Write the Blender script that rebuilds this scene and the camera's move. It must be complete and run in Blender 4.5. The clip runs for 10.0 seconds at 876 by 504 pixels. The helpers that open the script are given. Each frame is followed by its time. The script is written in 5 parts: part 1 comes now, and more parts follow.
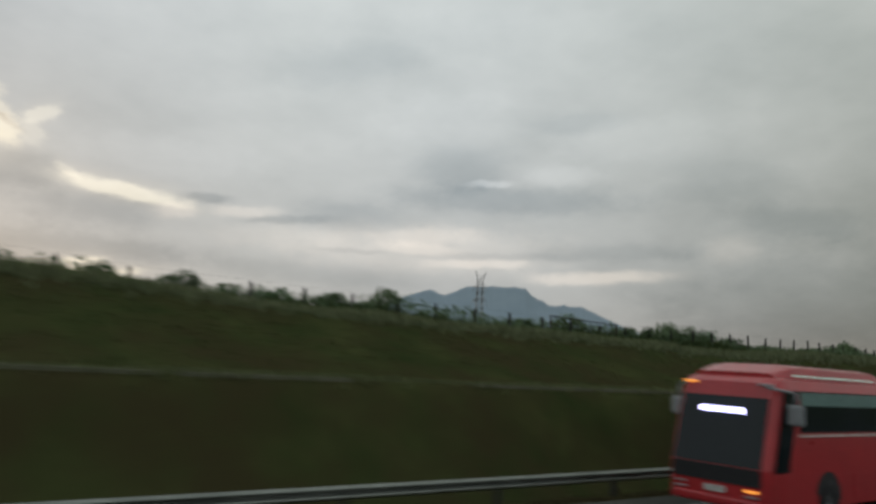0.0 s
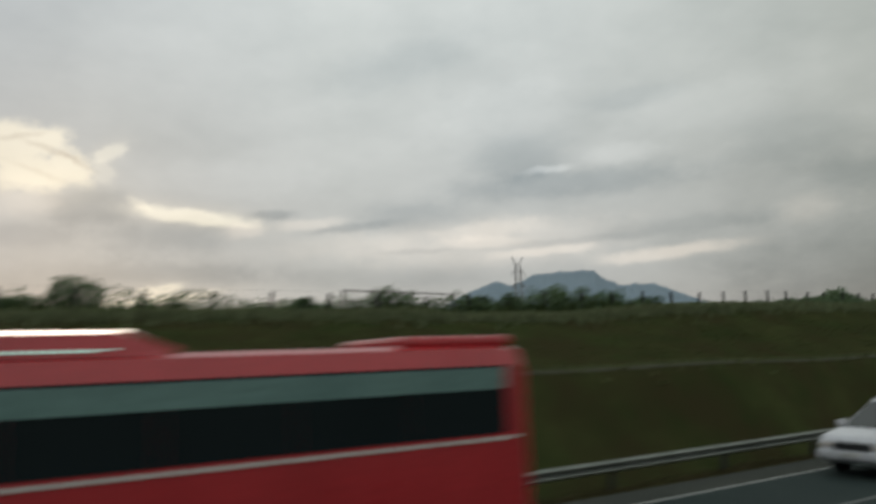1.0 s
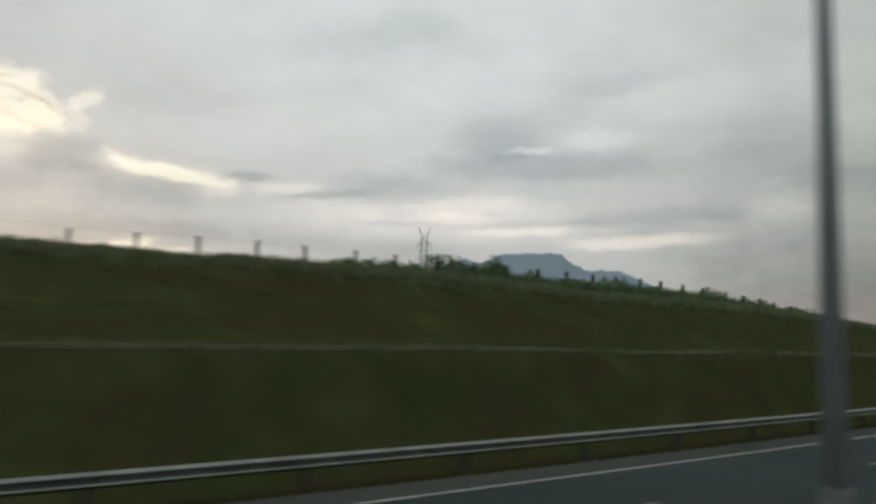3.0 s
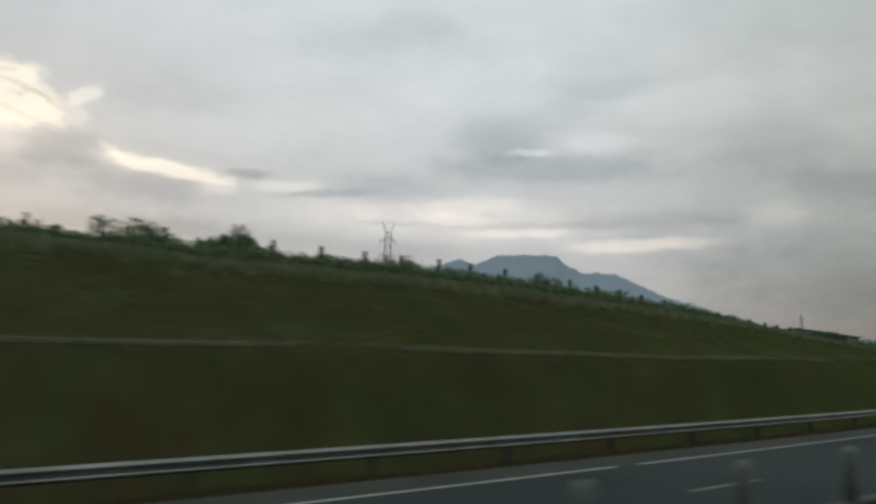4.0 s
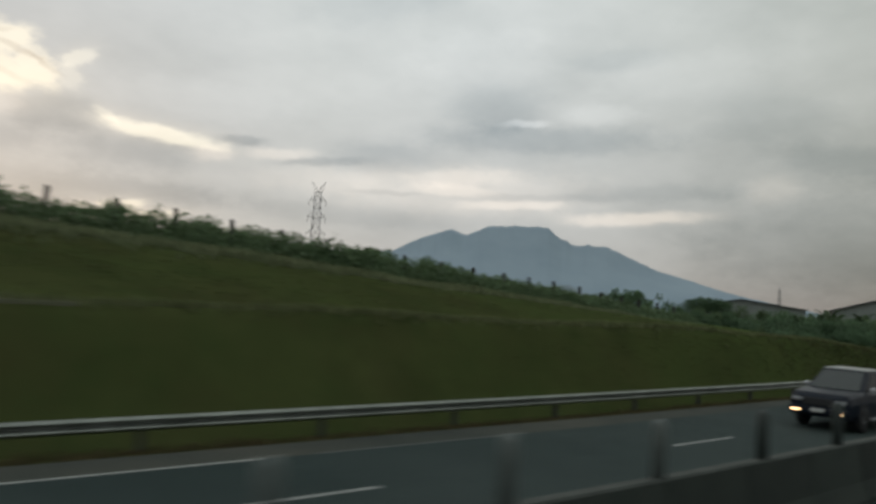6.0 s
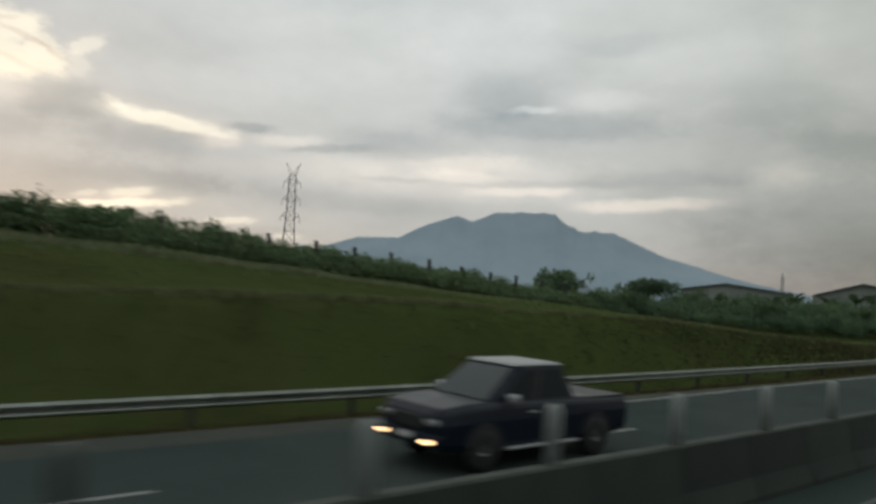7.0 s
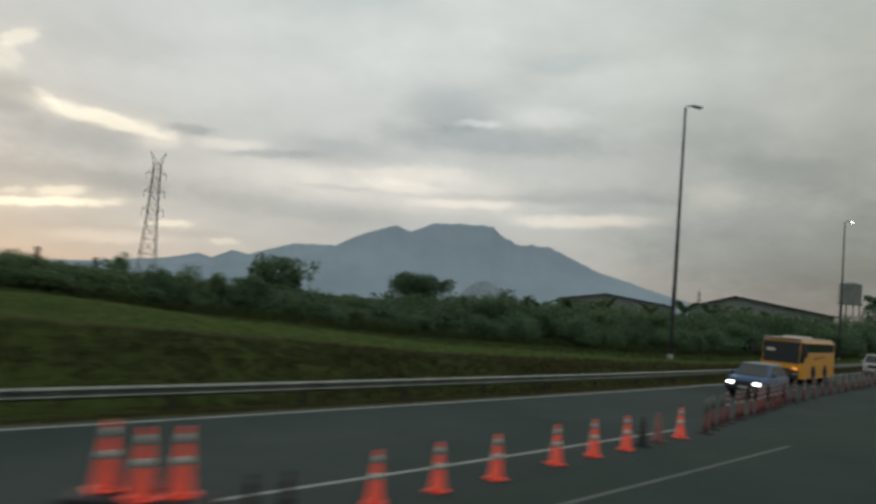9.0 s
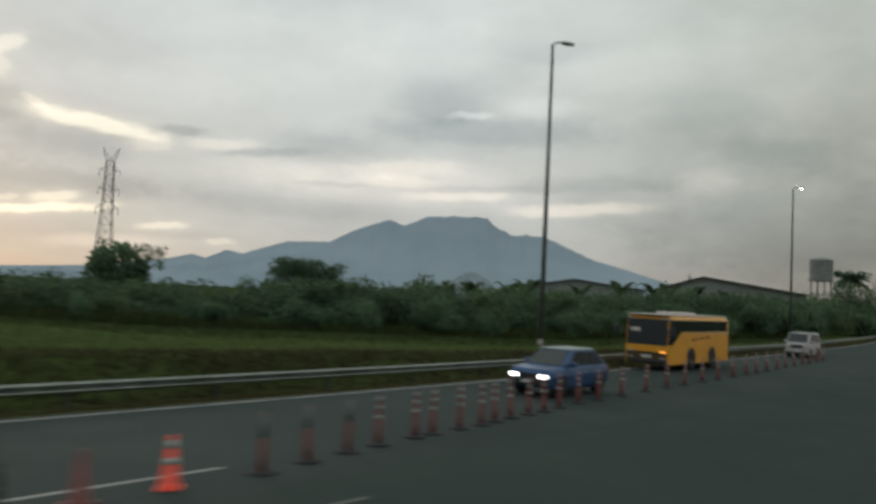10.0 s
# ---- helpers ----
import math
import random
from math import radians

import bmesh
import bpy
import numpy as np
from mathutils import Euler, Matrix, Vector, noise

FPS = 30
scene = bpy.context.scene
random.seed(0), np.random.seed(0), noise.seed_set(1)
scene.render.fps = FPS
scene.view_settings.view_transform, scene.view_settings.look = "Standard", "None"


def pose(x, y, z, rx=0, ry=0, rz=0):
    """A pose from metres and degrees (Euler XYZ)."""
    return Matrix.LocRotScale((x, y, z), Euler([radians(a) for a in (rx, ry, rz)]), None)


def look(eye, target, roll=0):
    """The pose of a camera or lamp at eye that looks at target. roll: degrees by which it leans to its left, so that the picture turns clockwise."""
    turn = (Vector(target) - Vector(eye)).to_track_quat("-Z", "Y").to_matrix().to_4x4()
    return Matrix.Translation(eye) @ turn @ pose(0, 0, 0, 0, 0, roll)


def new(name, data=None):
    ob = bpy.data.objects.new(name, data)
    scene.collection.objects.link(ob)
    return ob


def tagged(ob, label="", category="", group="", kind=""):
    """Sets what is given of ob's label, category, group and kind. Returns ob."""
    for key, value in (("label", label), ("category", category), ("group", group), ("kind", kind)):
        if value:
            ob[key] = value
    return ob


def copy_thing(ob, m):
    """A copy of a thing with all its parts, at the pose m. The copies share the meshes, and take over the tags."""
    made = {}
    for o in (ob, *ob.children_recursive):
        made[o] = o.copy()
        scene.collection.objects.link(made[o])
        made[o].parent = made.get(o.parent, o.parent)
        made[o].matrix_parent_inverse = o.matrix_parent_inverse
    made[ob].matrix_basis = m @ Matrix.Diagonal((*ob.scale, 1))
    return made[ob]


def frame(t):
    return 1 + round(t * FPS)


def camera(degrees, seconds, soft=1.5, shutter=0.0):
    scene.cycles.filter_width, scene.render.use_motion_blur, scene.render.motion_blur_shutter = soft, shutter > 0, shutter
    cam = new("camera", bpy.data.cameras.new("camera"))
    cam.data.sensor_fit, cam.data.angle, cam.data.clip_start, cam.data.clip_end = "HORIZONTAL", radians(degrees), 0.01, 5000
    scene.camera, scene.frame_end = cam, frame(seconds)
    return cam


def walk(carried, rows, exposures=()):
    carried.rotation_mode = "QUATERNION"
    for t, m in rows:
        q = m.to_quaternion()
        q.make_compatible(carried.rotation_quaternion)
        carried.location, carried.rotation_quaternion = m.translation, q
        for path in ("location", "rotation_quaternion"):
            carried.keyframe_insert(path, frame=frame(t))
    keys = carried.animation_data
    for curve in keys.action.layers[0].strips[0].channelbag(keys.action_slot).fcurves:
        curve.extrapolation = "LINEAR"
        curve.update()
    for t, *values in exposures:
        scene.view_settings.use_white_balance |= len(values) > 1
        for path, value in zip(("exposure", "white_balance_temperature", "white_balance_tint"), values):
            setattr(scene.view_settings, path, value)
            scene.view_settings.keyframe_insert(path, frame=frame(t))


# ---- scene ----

# ---------------------------------------------------------------- camera and its walk
cam = camera(61.7, 10.0, soft=3.0, shutter=0.6)
EYE = 3.065
PATH = [
    (0, -251.66, 11.51, -45.43, 8.63, -3.38), (0.5, -241.94, 10.14, -42.31, 6.50, -1.75),
    (1, -232.26, 8.70, -39.47, 8.15, 2.04), (1.2, -228.40, 8.12, -39.86, 9.61, 2.96),
    (1.5, -222.61, 7.25, -42.28, 9.01, 0.28), (2, -213.00, 5.81, -43.54, 9.31, -0.63),
    (2.5, -203.45, 4.41, -42.09, 6.20, -1.19), (4, -176.06, 1.10, -42.27, 6.19, -2.62),
    (4.5, -167.59, 0.15, -41.58, 5.06, -1.67), (5, -159.40, -0.71, -39.91, 4.94, -1.19),
    (5.2, -156.17, -1.03, -41.01, 4.60, -1.35), (6.5, -136.03, -2.63, -42.69, 3.68, -3.82),
    (7, -128.63, -3.31, -42.07, 2.84, -3.45), (7.3, -124.19, -3.70, -41.83, 1.37, -2.78),
    (7.5, -121.22, -3.97, -42.60, 1.37, -3.19), (8, -113.79, -4.68, -45.03, 1.36, -3.37),
    (8.3, -109.25, -5.08, -43.09, 1.03, -3.15), (8.5, -106.23, -5.37, -43.71, 1.18, -2.80),
    (8.8, -101.77, -5.83, -45.96, 4.30, -3.98), (9, -98.88, -6.15, -46.77, 3.98, -4.78),
    (9.5, -91.98, -6.95, -46.89, 4.66, -3.77), (10, -85.10, -7.80, -46.93, 3.47, -2.90),
]
walk(cam, [(t, pose(x, y, EYE, 90 + pitch, roll, yaw)) for t, x, y, yaw, pitch, roll in PATH],
     exposures=[(0, -0.16, 6450, 10), (0.5, -0.04, 6480, 10), (1, -0.13, 6540, 9), (1.5, -0.22, 6520, 9), (2, -0.12, 6500, 9), (2.5, -0.04, 6520, 9),
                (4, 0.0, 6380, 11), (5, 0.0, 6400, 10), (6.5, 0.0, 6560, 10), (7.5, 0.0, 6580, 10), (8.5, 0.0, 6620, 8.5), (9, 0.0, 6600, 8.5), (10, 0.05, 6560, 8)])

# ---------------------------------------------------------------- world, sun
SUN_AZ, SUN_EL = 11.0, 13.0          # degrees; azimuth from +y towards +x
world = bpy.data.worlds.new("overcast_evening")
scene.world = world
world.use_nodes = True
WN, WL = world.node_tree.nodes, world.node_tree.links
WN.clear()


def wnode(kind, operation=""):
    n = WN.new(kind)
    if operation:
        n.operation = operation
    return n


def wmath(op, a, b=None, c=None):
    n = wnode("ShaderNodeMath", operation=op)
    for slot, v in enumerate((a, b, c)):
        if v is None:
            continue
        if isinstance(v, (int, float)):
            n.inputs[slot].default_value = v
        else:
            WL.new(v, n.inputs[slot])
    return n.outputs[0]


def wvec(op, a, b):
    n = wnode("ShaderNodeVectorMath", operation=op)
    for slot, v in enumerate((a, b)):
        if isinstance(v, tuple):
            n.inputs[slot].default_value = v
        else:
            WL.new(v, n.inputs[slot])
    return n.outputs[0]


coord = wnode("ShaderNodeTexCoord")
split = wnode("ShaderNodeSeparateXYZ")
WL.new(coord.outputs["Generated"], split.inputs[0])
DEG = 180 / math.pi
az_raw = wmath("MULTIPLY", wmath("ARCTAN2", split.outputs[0], split.outputs[1]), DEG)
el_raw = wmath("MULTIPLY", wmath("ARCSINE", split.outputs[2]), DEG)


def wnoise(scale, detail, rough, stretch, seed):
    comb = wnode("ShaderNodeCombineXYZ")
    WL.new(az_raw, comb.inputs[0])
    WL.new(wmath("MULTIPLY", el_raw, stretch), comb.inputs[1])
    comb.inputs[2].default_value = seed
    n = wnode("ShaderNodeTexNoise")
    n.inputs["Scale"].default_value = scale
    n.inputs["Detail"].default_value = detail
    n.inputs["Roughness"].default_value = rough
    WL.new(comb.outputs[0], n.inputs["Vector"])
    return n.outputs[0]


# ragged edges: the direction is warped a little before the cloud masses are laid down
warp_a = wmath("SUBTRACT", wnoise(0.35, 6, 0.6, 2.2, 3.1), 0.5)
warp_b = wmath("SUBTRACT", wnoise(0.45, 6, 0.6, 2.2, 8.7), 0.5)
az = wmath("MULTIPLY_ADD", warp_a, 2.4, az_raw)
el = wmath("MULTIPLY_ADD", warp_b, 0.62, el_raw)


def mass(a, e, wa, we, tilt=0.0):
    """A soft cloud mass at azimuth a and elevation e, in degrees."""
    da = wmath("SUBTRACT", az, a)
    de = wmath("SUBTRACT", wmath("SUBTRACT", el, e), wmath("MULTIPLY", da, tilt))
    p = wmath("ADD", wmath("POWER", wmath("ABSOLUTE", wmath("DIVIDE", da, wa)), 2.4),
              wmath("POWER", wmath("ABSOLUTE", wmath("DIVIDE", de, we)), 2.4))
    return wmath("EXPONENT", wmath("MULTIPLY", p, -1.0))


def toned(value, rgb):
    n = wnode("ShaderNodeCombineXYZ")
    for i in range(3):
        WL.new(wmath("MULTIPLY", value, rgb[i]), n.inputs[i])
    return n.outputs[0]


# the even grey deck, a little warmer near the horizon, brighter aloft
low = wmath("EXPONENT", wmath("MULTIPLY", wmath("MAXIMUM", el_raw, 0.0), -0.13))
sky = wvec("ADD", toned(low, (-0.140, -0.185, -0.172)), (0.556, 0.580, 0.564))
hazy = wmath("EXPONENT", wmath("MULTIPLY", wmath("MAXIMUM", el_raw, 0.0), -0.32))
sky = wvec("ADD", sky, toned(hazy, (-0.085, -0.080, -0.070)))
left = wmath("MINIMUM", wmath("MAXIMUM", wmath("DIVIDE", wmath("SUBTRACT", 32.0, az_raw), 25.0), 0.0), 1.0)
left = wmath("MULTIPLY", left, wmath("MINIMUM", wmath("MAXIMUM", wmath("DIVIDE", wmath("ADD", az_raw, 75.0), 50.0), 0.0), 1.0))
sky = wvec("ADD", sky, toned(left, (-0.140, -0.140, -0.108)))
high = wmath("MINIMUM", wmath("MAXIMUM", wmath("DIVIDE", wmath("SUBTRACT", el_raw, 12.0), 14.0), 0.0), 1.0)
sky = wvec("ADD", sky, toned(high, (0.100, 0.115, 0.118)))
zenith = wmath("MINIMUM", wmath("MAXIMUM", wmath("DIVIDE", wmath("SUBTRACT", el_raw, 25.0), 40.0), 0.0), 1.0)
sky = wvec("ADD", sky, toned(zenith, (0.16, 0.18, 0.185)))
away = wmath("SMOOTH_MAX", 0.0, wmath("DIVIDE", wmath("SUBTRACT", az_raw, 48.0), 28.0), 0.2)
away = wmath("MINIMUM", away, 1.0)
away = wmath("MULTIPLY", away, wmath("MINIMUM", wmath("MAXIMUM", wmath("DIVIDE", wmath("SUBTRACT", 150.0, az_raw), 60.0), 0.0), 1.0))
sky = wvec("ADD", sky, toned(away, (-0.132, -0.138, -0.162)))
deck = wmath("SUBTRACT", wnoise(0.06, 7, 0.52, 1.7, 1.7), 0.5)
sky = wvec("ADD", sky, toned(deck, (0.27, 0.262, 0.250)))
fine = wmath("SUBTRACT", wnoise(0.20, 7, 0.55, 2.0, 5.3), 0.5)
sky = wvec("ADD", sky, toned(fine, (0.12, 0.116, 0.112)))
ragged = wmath("SUBTRACT", wnoise(0.33, 8, 0.66, 1.8, 2.9), 0.5)


def crisp(value, lo, hi, rag=0.5):
    """Gives a mass a firmer, ragged edge."""
    n = wnode("ShaderNodeMapRange")
    n.interpolation_type = "SMOOTHSTEP"
    n.inputs[1].default_value, n.inputs[2].default_value = lo, hi
    reach = wmath("MINIMUM", wmath("MULTIPLY", value, 3.0), 1.0)
    WL.new(wmath("MULTIPLY_ADD", wmath("MULTIPLY", ragged, reach), rag, value), n.inputs[0])
    return n.outputs[0]


# grey masses: azimuth, elevation, their half widths, tilt, depth
for a, e, wa, we, tilt, d in (
        (46.5, 15.2, 4.2, 1.9, 0.04, 0.09), (50.7, 12.9, 9.6, 1.15, 0.006, 0.12), (37.6, 10.9, 4.2, 1.3, 0.04, 0.10), (36.9, 22.4, 6.2, 1.7, 0.24, 0.06),
        (55.3, 18.8, 3.8, 0.9, 0.09, 0.07), (19.4, 9.4, 5.6, 1.35, 0.09, 0.13), (13.7, 11.3, 2.9, 1.4, 0.05, 0.15), (10.0, 9.2, 3.4, 0.9, 0.0, 0.10),
        (66.8, 14.5, 5.0, 2.2, -0.08, 0.04), (71.1, 11.3, 5.0, 1.3, -0.08, 0.07)):
    sky = wvec("ADD", sky, toned(crisp(mass(a, e, wa, we, tilt), 0.0, 1.0, 1.0), (-d * 1.05, -d * 0.95, -d * 0.82)))
for a, e, wa, we, tilt, d in (
        (33.0, 10.2, 3.4, 0.36, 0.10, 0.12), (27.0, 11.2, 1.9, 0.34, 0.02, 0.15), (38.2, 8.25, 3.0, 0.2, 0.02, 0.08), (50.0, 8.5, 6.0, 0.35, 0.03, 0.07),
        (20, 6.8, 7.0, 0.8, 0.0, 0.07), (35, 6.3, 9.0, 0.9, 0.0, 0.06), (57, 9.0, 8.0, 0.7, 0.03, 0.06),
        (74, 5.5, 13.0, 4.0, 0.0, 0.09), (17, 6.4, 10.0, 1.6, 0.0, 0.07), (25, 3.4, 6.0, 0.35, 0.05, 0.05)):
    sky = wvec("ADD", sky, toned(crisp(mass(a, e, wa, we, tilt), 0.0, 1.0, 1.1), (-d * 1.05, -d * 0.97, -d * 0.86)))
# the tall sunlit cloud: several lobes with creases between them
lobes = mass(8.8, 15.4, 3.2, 1.6)
for a, e, wa, we, tilt in ((10.7, 15.6, 1.7, 1.2, 0.2), (12.4, 14.2, 1.8, 1.3, -0.3), (10.2, 13.6, 3.2, 1.4, 0.0)):
    lobes = wmath("MAXIMUM", lobes, mass(a, e, wa, we, tilt))
sky = wvec("ADD", sky, toned(crisp(lobes, 0.12, 0.80, 1.2), (0.38, 0.31, 0.18)))
sky = wvec("ADD", sky, toned(mass(11.0, 12.6, 4.0, 1.6), (0.10, 0.08, 0.05)))
for a, e, wa, we, tilt, d in ((11.6, 15.1, 2.0, 0.24, -0.25, 0.15), (9.4, 15.9, 1.6, 0.18, 0.25, 0.12), (13.0, 14.6, 1.2, 0.2, -0.5, 0.12), (10.6, 13.6, 1.8, 0.22, -0.3, 0.08)):
    sky = wvec("ADD", sky, toned(crisp(mass(a, e, wa, we, tilt), 0.0, 0.9, 1.2), (-d, -d, -d * 0.85)))
# breaks in the deck: a firm core with a soft warm edge
for a, e, wa, we, tilt, d in (
        (15.2, 15.3, 1.1, 0.62, 0.45, 0.22), (14.9, 13.9, 0.7, 0.8, -0.5, 0.12), (21.1, 10.98, 4.5, 0.56, -0.09, 0.40), (17.3, 11.8, 0.8, 0.42, -0.4, 0.16),
        (17.8, 4.66, 4.8, 0.34, 0.13, 0.46), (18.9, 5.6, 1.7, 0.40, 0.16, 0.32), (16.0, 5.25, 0.8, 0.28, 0.2, 0.18), (25.9, 4.15, 1.9, 0.26, 0.1, 0.24), (30.2, 3.25, 1.2, 0.22, 0.0, 0.14)):
    core = mass(a, e, wa, we, tilt)
    sky = wvec("ADD", sky, toned(crisp(core, 0.10, 0.85, 0.8), (d * 0.85, d * 0.75, d * 0.52)))
    sky = wvec("ADD", sky, toned(mass(a, e, wa * 1.15, we * 1.7, tilt), (d * 0.26, d * 0.20, d * 0.12)))
for a, e, wa, we, tilt, d in (
        (57.6, 7.15, 5.4, 0.50, 0.06, 0.24), (48.4, 7.85, 4.6, 0.34, 0.04, 0.15), (43.8, 9.7, 4.2, 0.75, 0.08, 0.12), (43.3, 8.8, 3.4, 0.45, -0.02, 0.13), (43.5, 8.7, 11.0, 2.0, 0.024, 0.13),
        (33, 8.8, 6.0, 1.1, 0.03, 0.06), (24.7, 10.05, 1.4, 0.70, 0.1, 0.15), (29.8, 10.5, 2.6, 0.46, 0.08, 0.15), (10.3, 11.5, 2.4, 0.9, 0.1, 0.10),
        (22.3, 2.85, 4.0, 0.55, 0.08, 0.12), (66.9, 9.4, 1.8, 1.0, 0.03, 0.06)):
    sky = wvec("ADD", sky, toned(crisp(mass(a, e, wa, we, tilt), 0.0, 0.95, 0.9), (d * 1.08, d * 0.86, d * 0.66)))
for a, e, wa, we, tilt, d in (
        (48.8, 14.1, 1.9, 0.25, 0.05, 0.16), (54.3, 14.85, 3.2, 0.8, 0.02, 0.08), (44.9, 18.6, 5.6, 2.6, 0.05, 0.07), (24, 13.8, 8.0, 1.6, 0.0, 0.06), (60, 17.5, 7.0, 2.0, 0.1, 0.06)):
    sky = wvec("ADD", sky, toned(crisp(mass(a, e, wa, we, tilt), 0.0, 1.0, 0.8), (d, d, d)))
sky = wvec("MAXIMUM", sky, (0.02, 0.02, 0.02))
clear = wnode("ShaderNodeTexSky")
clear.sky_type, clear.sun_disc = "NISHITA", False
clear.sun_elevation, clear.sun_rotation = radians(SUN_EL), radians(SUN_AZ)
thin = wvec("SCALE", clear.outputs[0], (0, 0, 0))
thin.node.inputs["Scale"].default_value = 0.006
sky = wvec("ADD", sky, thin)
back = wnode("ShaderNodeBackground")
back.inputs["Strength"].default_value = 1.0
WL.new(sky, back.inputs["Color"])
WL.new(back.outputs[0], wnode("ShaderNodeOutputWorld").inputs["Surface"])

sun_data = bpy.data.lights.new("sun", "SUN")
sun_data.energy, sun_data.angle, sun_data.color = 0.5, radians(14), (1.0, 0.88, 0.72)
sun = new("sun", sun_data)
sun_dir = Vector((math.sin(radians(SUN_AZ)) * math.cos(radians(SUN_EL)), math.cos(radians(SUN_AZ)) * math.cos(radians(SUN_EL)), math.sin(radians(SUN_EL))))
sun.matrix_world = look(tuple(sun_dir * 200), (0, 0, 0))

# ---------------------------------------------------------------- materials


def material(name, base, second=None, rough=0.8, metal=0.0, scale=8.0, fine_scale=90.0, bump=0.0, bump_scale=60.0,
             spread=0.0, spec=0.3, contrast=0.5, coords="Object", third=None, third_scale=0.4, third_x=None, fresh=None, fresh_x=None):
    """A surface with two scales of colour variation, bump and, for repeats, a spread from piece to piece."""
    m = bpy.data.materials.new(name)
    m.use_nodes = True
    nt = m.node_tree
    b = nt.nodes["Principled BSDF"]
    b.inputs["Metallic"].default_value = metal
    b.inputs["Specular IOR Level"].default_value = spec
    tc = nt.nodes.new("ShaderNodeTexCoord")
    second = second or tuple(c * 0.75 for c in base)

    def noise_at(sc, det=5.0, ro=0.55):
        n = nt.nodes.new("ShaderNodeTexNoise")
        n.inputs["Scale"].default_value, n.inputs["Detail"].default_value, n.inputs["Roughness"].default_value = sc, det, ro
        nt.links.new(tc.outputs[coords], n.inputs["Vector"])
        return n.outputs[0]

    def mix(fac, a, bb):
        n = nt.nodes.new("ShaderNodeMix")
        n.data_type = "RGBA"
        for sock, v in ((n.inputs[0], fac), (n.inputs[6], a), (n.inputs[7], bb)):
            if isinstance(v, tuple):
                sock.default_value = (*v, 1)
            elif isinstance(v, float):
                sock.default_value = v
            else:
                nt.links.new(v, sock)
        return n.outputs[2]

    def ramp(v, lo, hi):
        n = nt.nodes.new("ShaderNodeMapRange")
        n.inputs[1].default_value, n.inputs[2].default_value = lo, hi
        nt.links.new(v, n.inputs[0])
        return n.outputs[0]

    half = 0.5 - 0.35 * contrast
    col = mix(ramp(noise_at(scale), half, 1 - half), base, second)
    col = mix(ramp(noise_at(fine_scale, 3.0), 0.35, 0.75), col, mix(0.5, col, tuple(c * 0.55 for c in second)))
    if third:
        mask = ramp(noise_at(third_scale, 6.0, 0.6), 0.38, 0.62)
        if third_x:
            # this growth thins out along the road
            pick = nt.nodes.new("ShaderNodeSeparateXYZ")
            nt.links.new(tc.outputs[coords], pick.inputs[0])
            fade = nt.nodes.new("ShaderNodeMapRange")
            fade.inputs[1].default_value, fade.inputs[2].default_value = third_x
            fade.inputs[3].default_value, fade.inputs[4].default_value = 1.0, 0.15
            nt.links.new(pick.outputs[0], fade.inputs[0])
            both = nt.nodes.new("ShaderNodeMath")
            both.operation = "MULTIPLY"
            nt.links.new(mask, both.inputs[0])
            nt.links.new(fade.outputs[0], both.inputs[1])
            mask = both.outputs[0]
        col = mix(mask, col, third)
    if fresh:
        # a lighter green takes over along the road
        pick = nt.nodes.new("ShaderNodeSeparateXYZ")
        nt.links.new(tc.outputs[coords], pick.inputs[0])
        fade = nt.nodes.new("ShaderNodeMapRange")
        fade.inputs[1].default_value, fade.inputs[2].default_value = fresh_x
        nt.links.new(pick.outputs[0], fade.inputs[0])
        patchy = nt.nodes.new("ShaderNodeMath")
        patchy.operation = "MULTIPLY"
        nt.links.new(fade.outputs[0], patchy.inputs[0])
        nt.links.new(ramp(noise_at(0.16, 6.0, 0.62), 0.30, 0.58), patchy.inputs[1])
        col = mix(patchy.outputs[0], col, fresh)
    if spread:
        info = nt.nodes.new("ShaderNodeObjectInfo")
        hsv = nt.nodes.new("ShaderNodeHueSaturation")
        nt.links.new(col, hsv.inputs["Color"])
        mr = nt.nodes.new("ShaderNodeMapRange")
        mr.inputs[3].default_value, mr.inputs[4].default_value = 1 - spread, 1 + spread
        nt.links.new(info.outputs["Random"], mr.inputs[0])
        nt.links.new(mr.outputs[0], hsv.inputs["Value"])
        col = hsv.outputs[0]
    nt.links.new(col, b.inputs["Base Color"])
    rr = nt.nodes.new("ShaderNodeMapRange")
    rr.inputs[3].default_value, rr.inputs[4].default_value = max(0.02, rough - 0.08), min(1, rough + 0.1)
    nt.links.new(noise_at(scale * 2.3), rr.inputs[0])
    nt.links.new(rr.outputs[0], b.inputs["Roughness"])
    if bump:
        bn = nt.nodes.new("ShaderNodeBump")
        bn.inputs["Strength"].default_value, bn.inputs["Distance"].default_value = bump, 0.05
        nt.links.new(noise_at(bump_scale, 6.0, 0.65), bn.inputs["Height"])
        nt.links.new(bn.outputs[0], b.inputs["Normal"])
    return m


def glow(name, rgb, strength):
    m = bpy.data.materials.new(name)
    m.use_nodes = True
    b = m.node_tree.nodes["Principled BSDF"]
    b.inputs["Base Color"].default_value = (*rgb, 1)
    b.inputs["Emission Color"].default_value = (*rgb, 1)
    b.inputs["Emission Strength"].default_value = strength
    return m


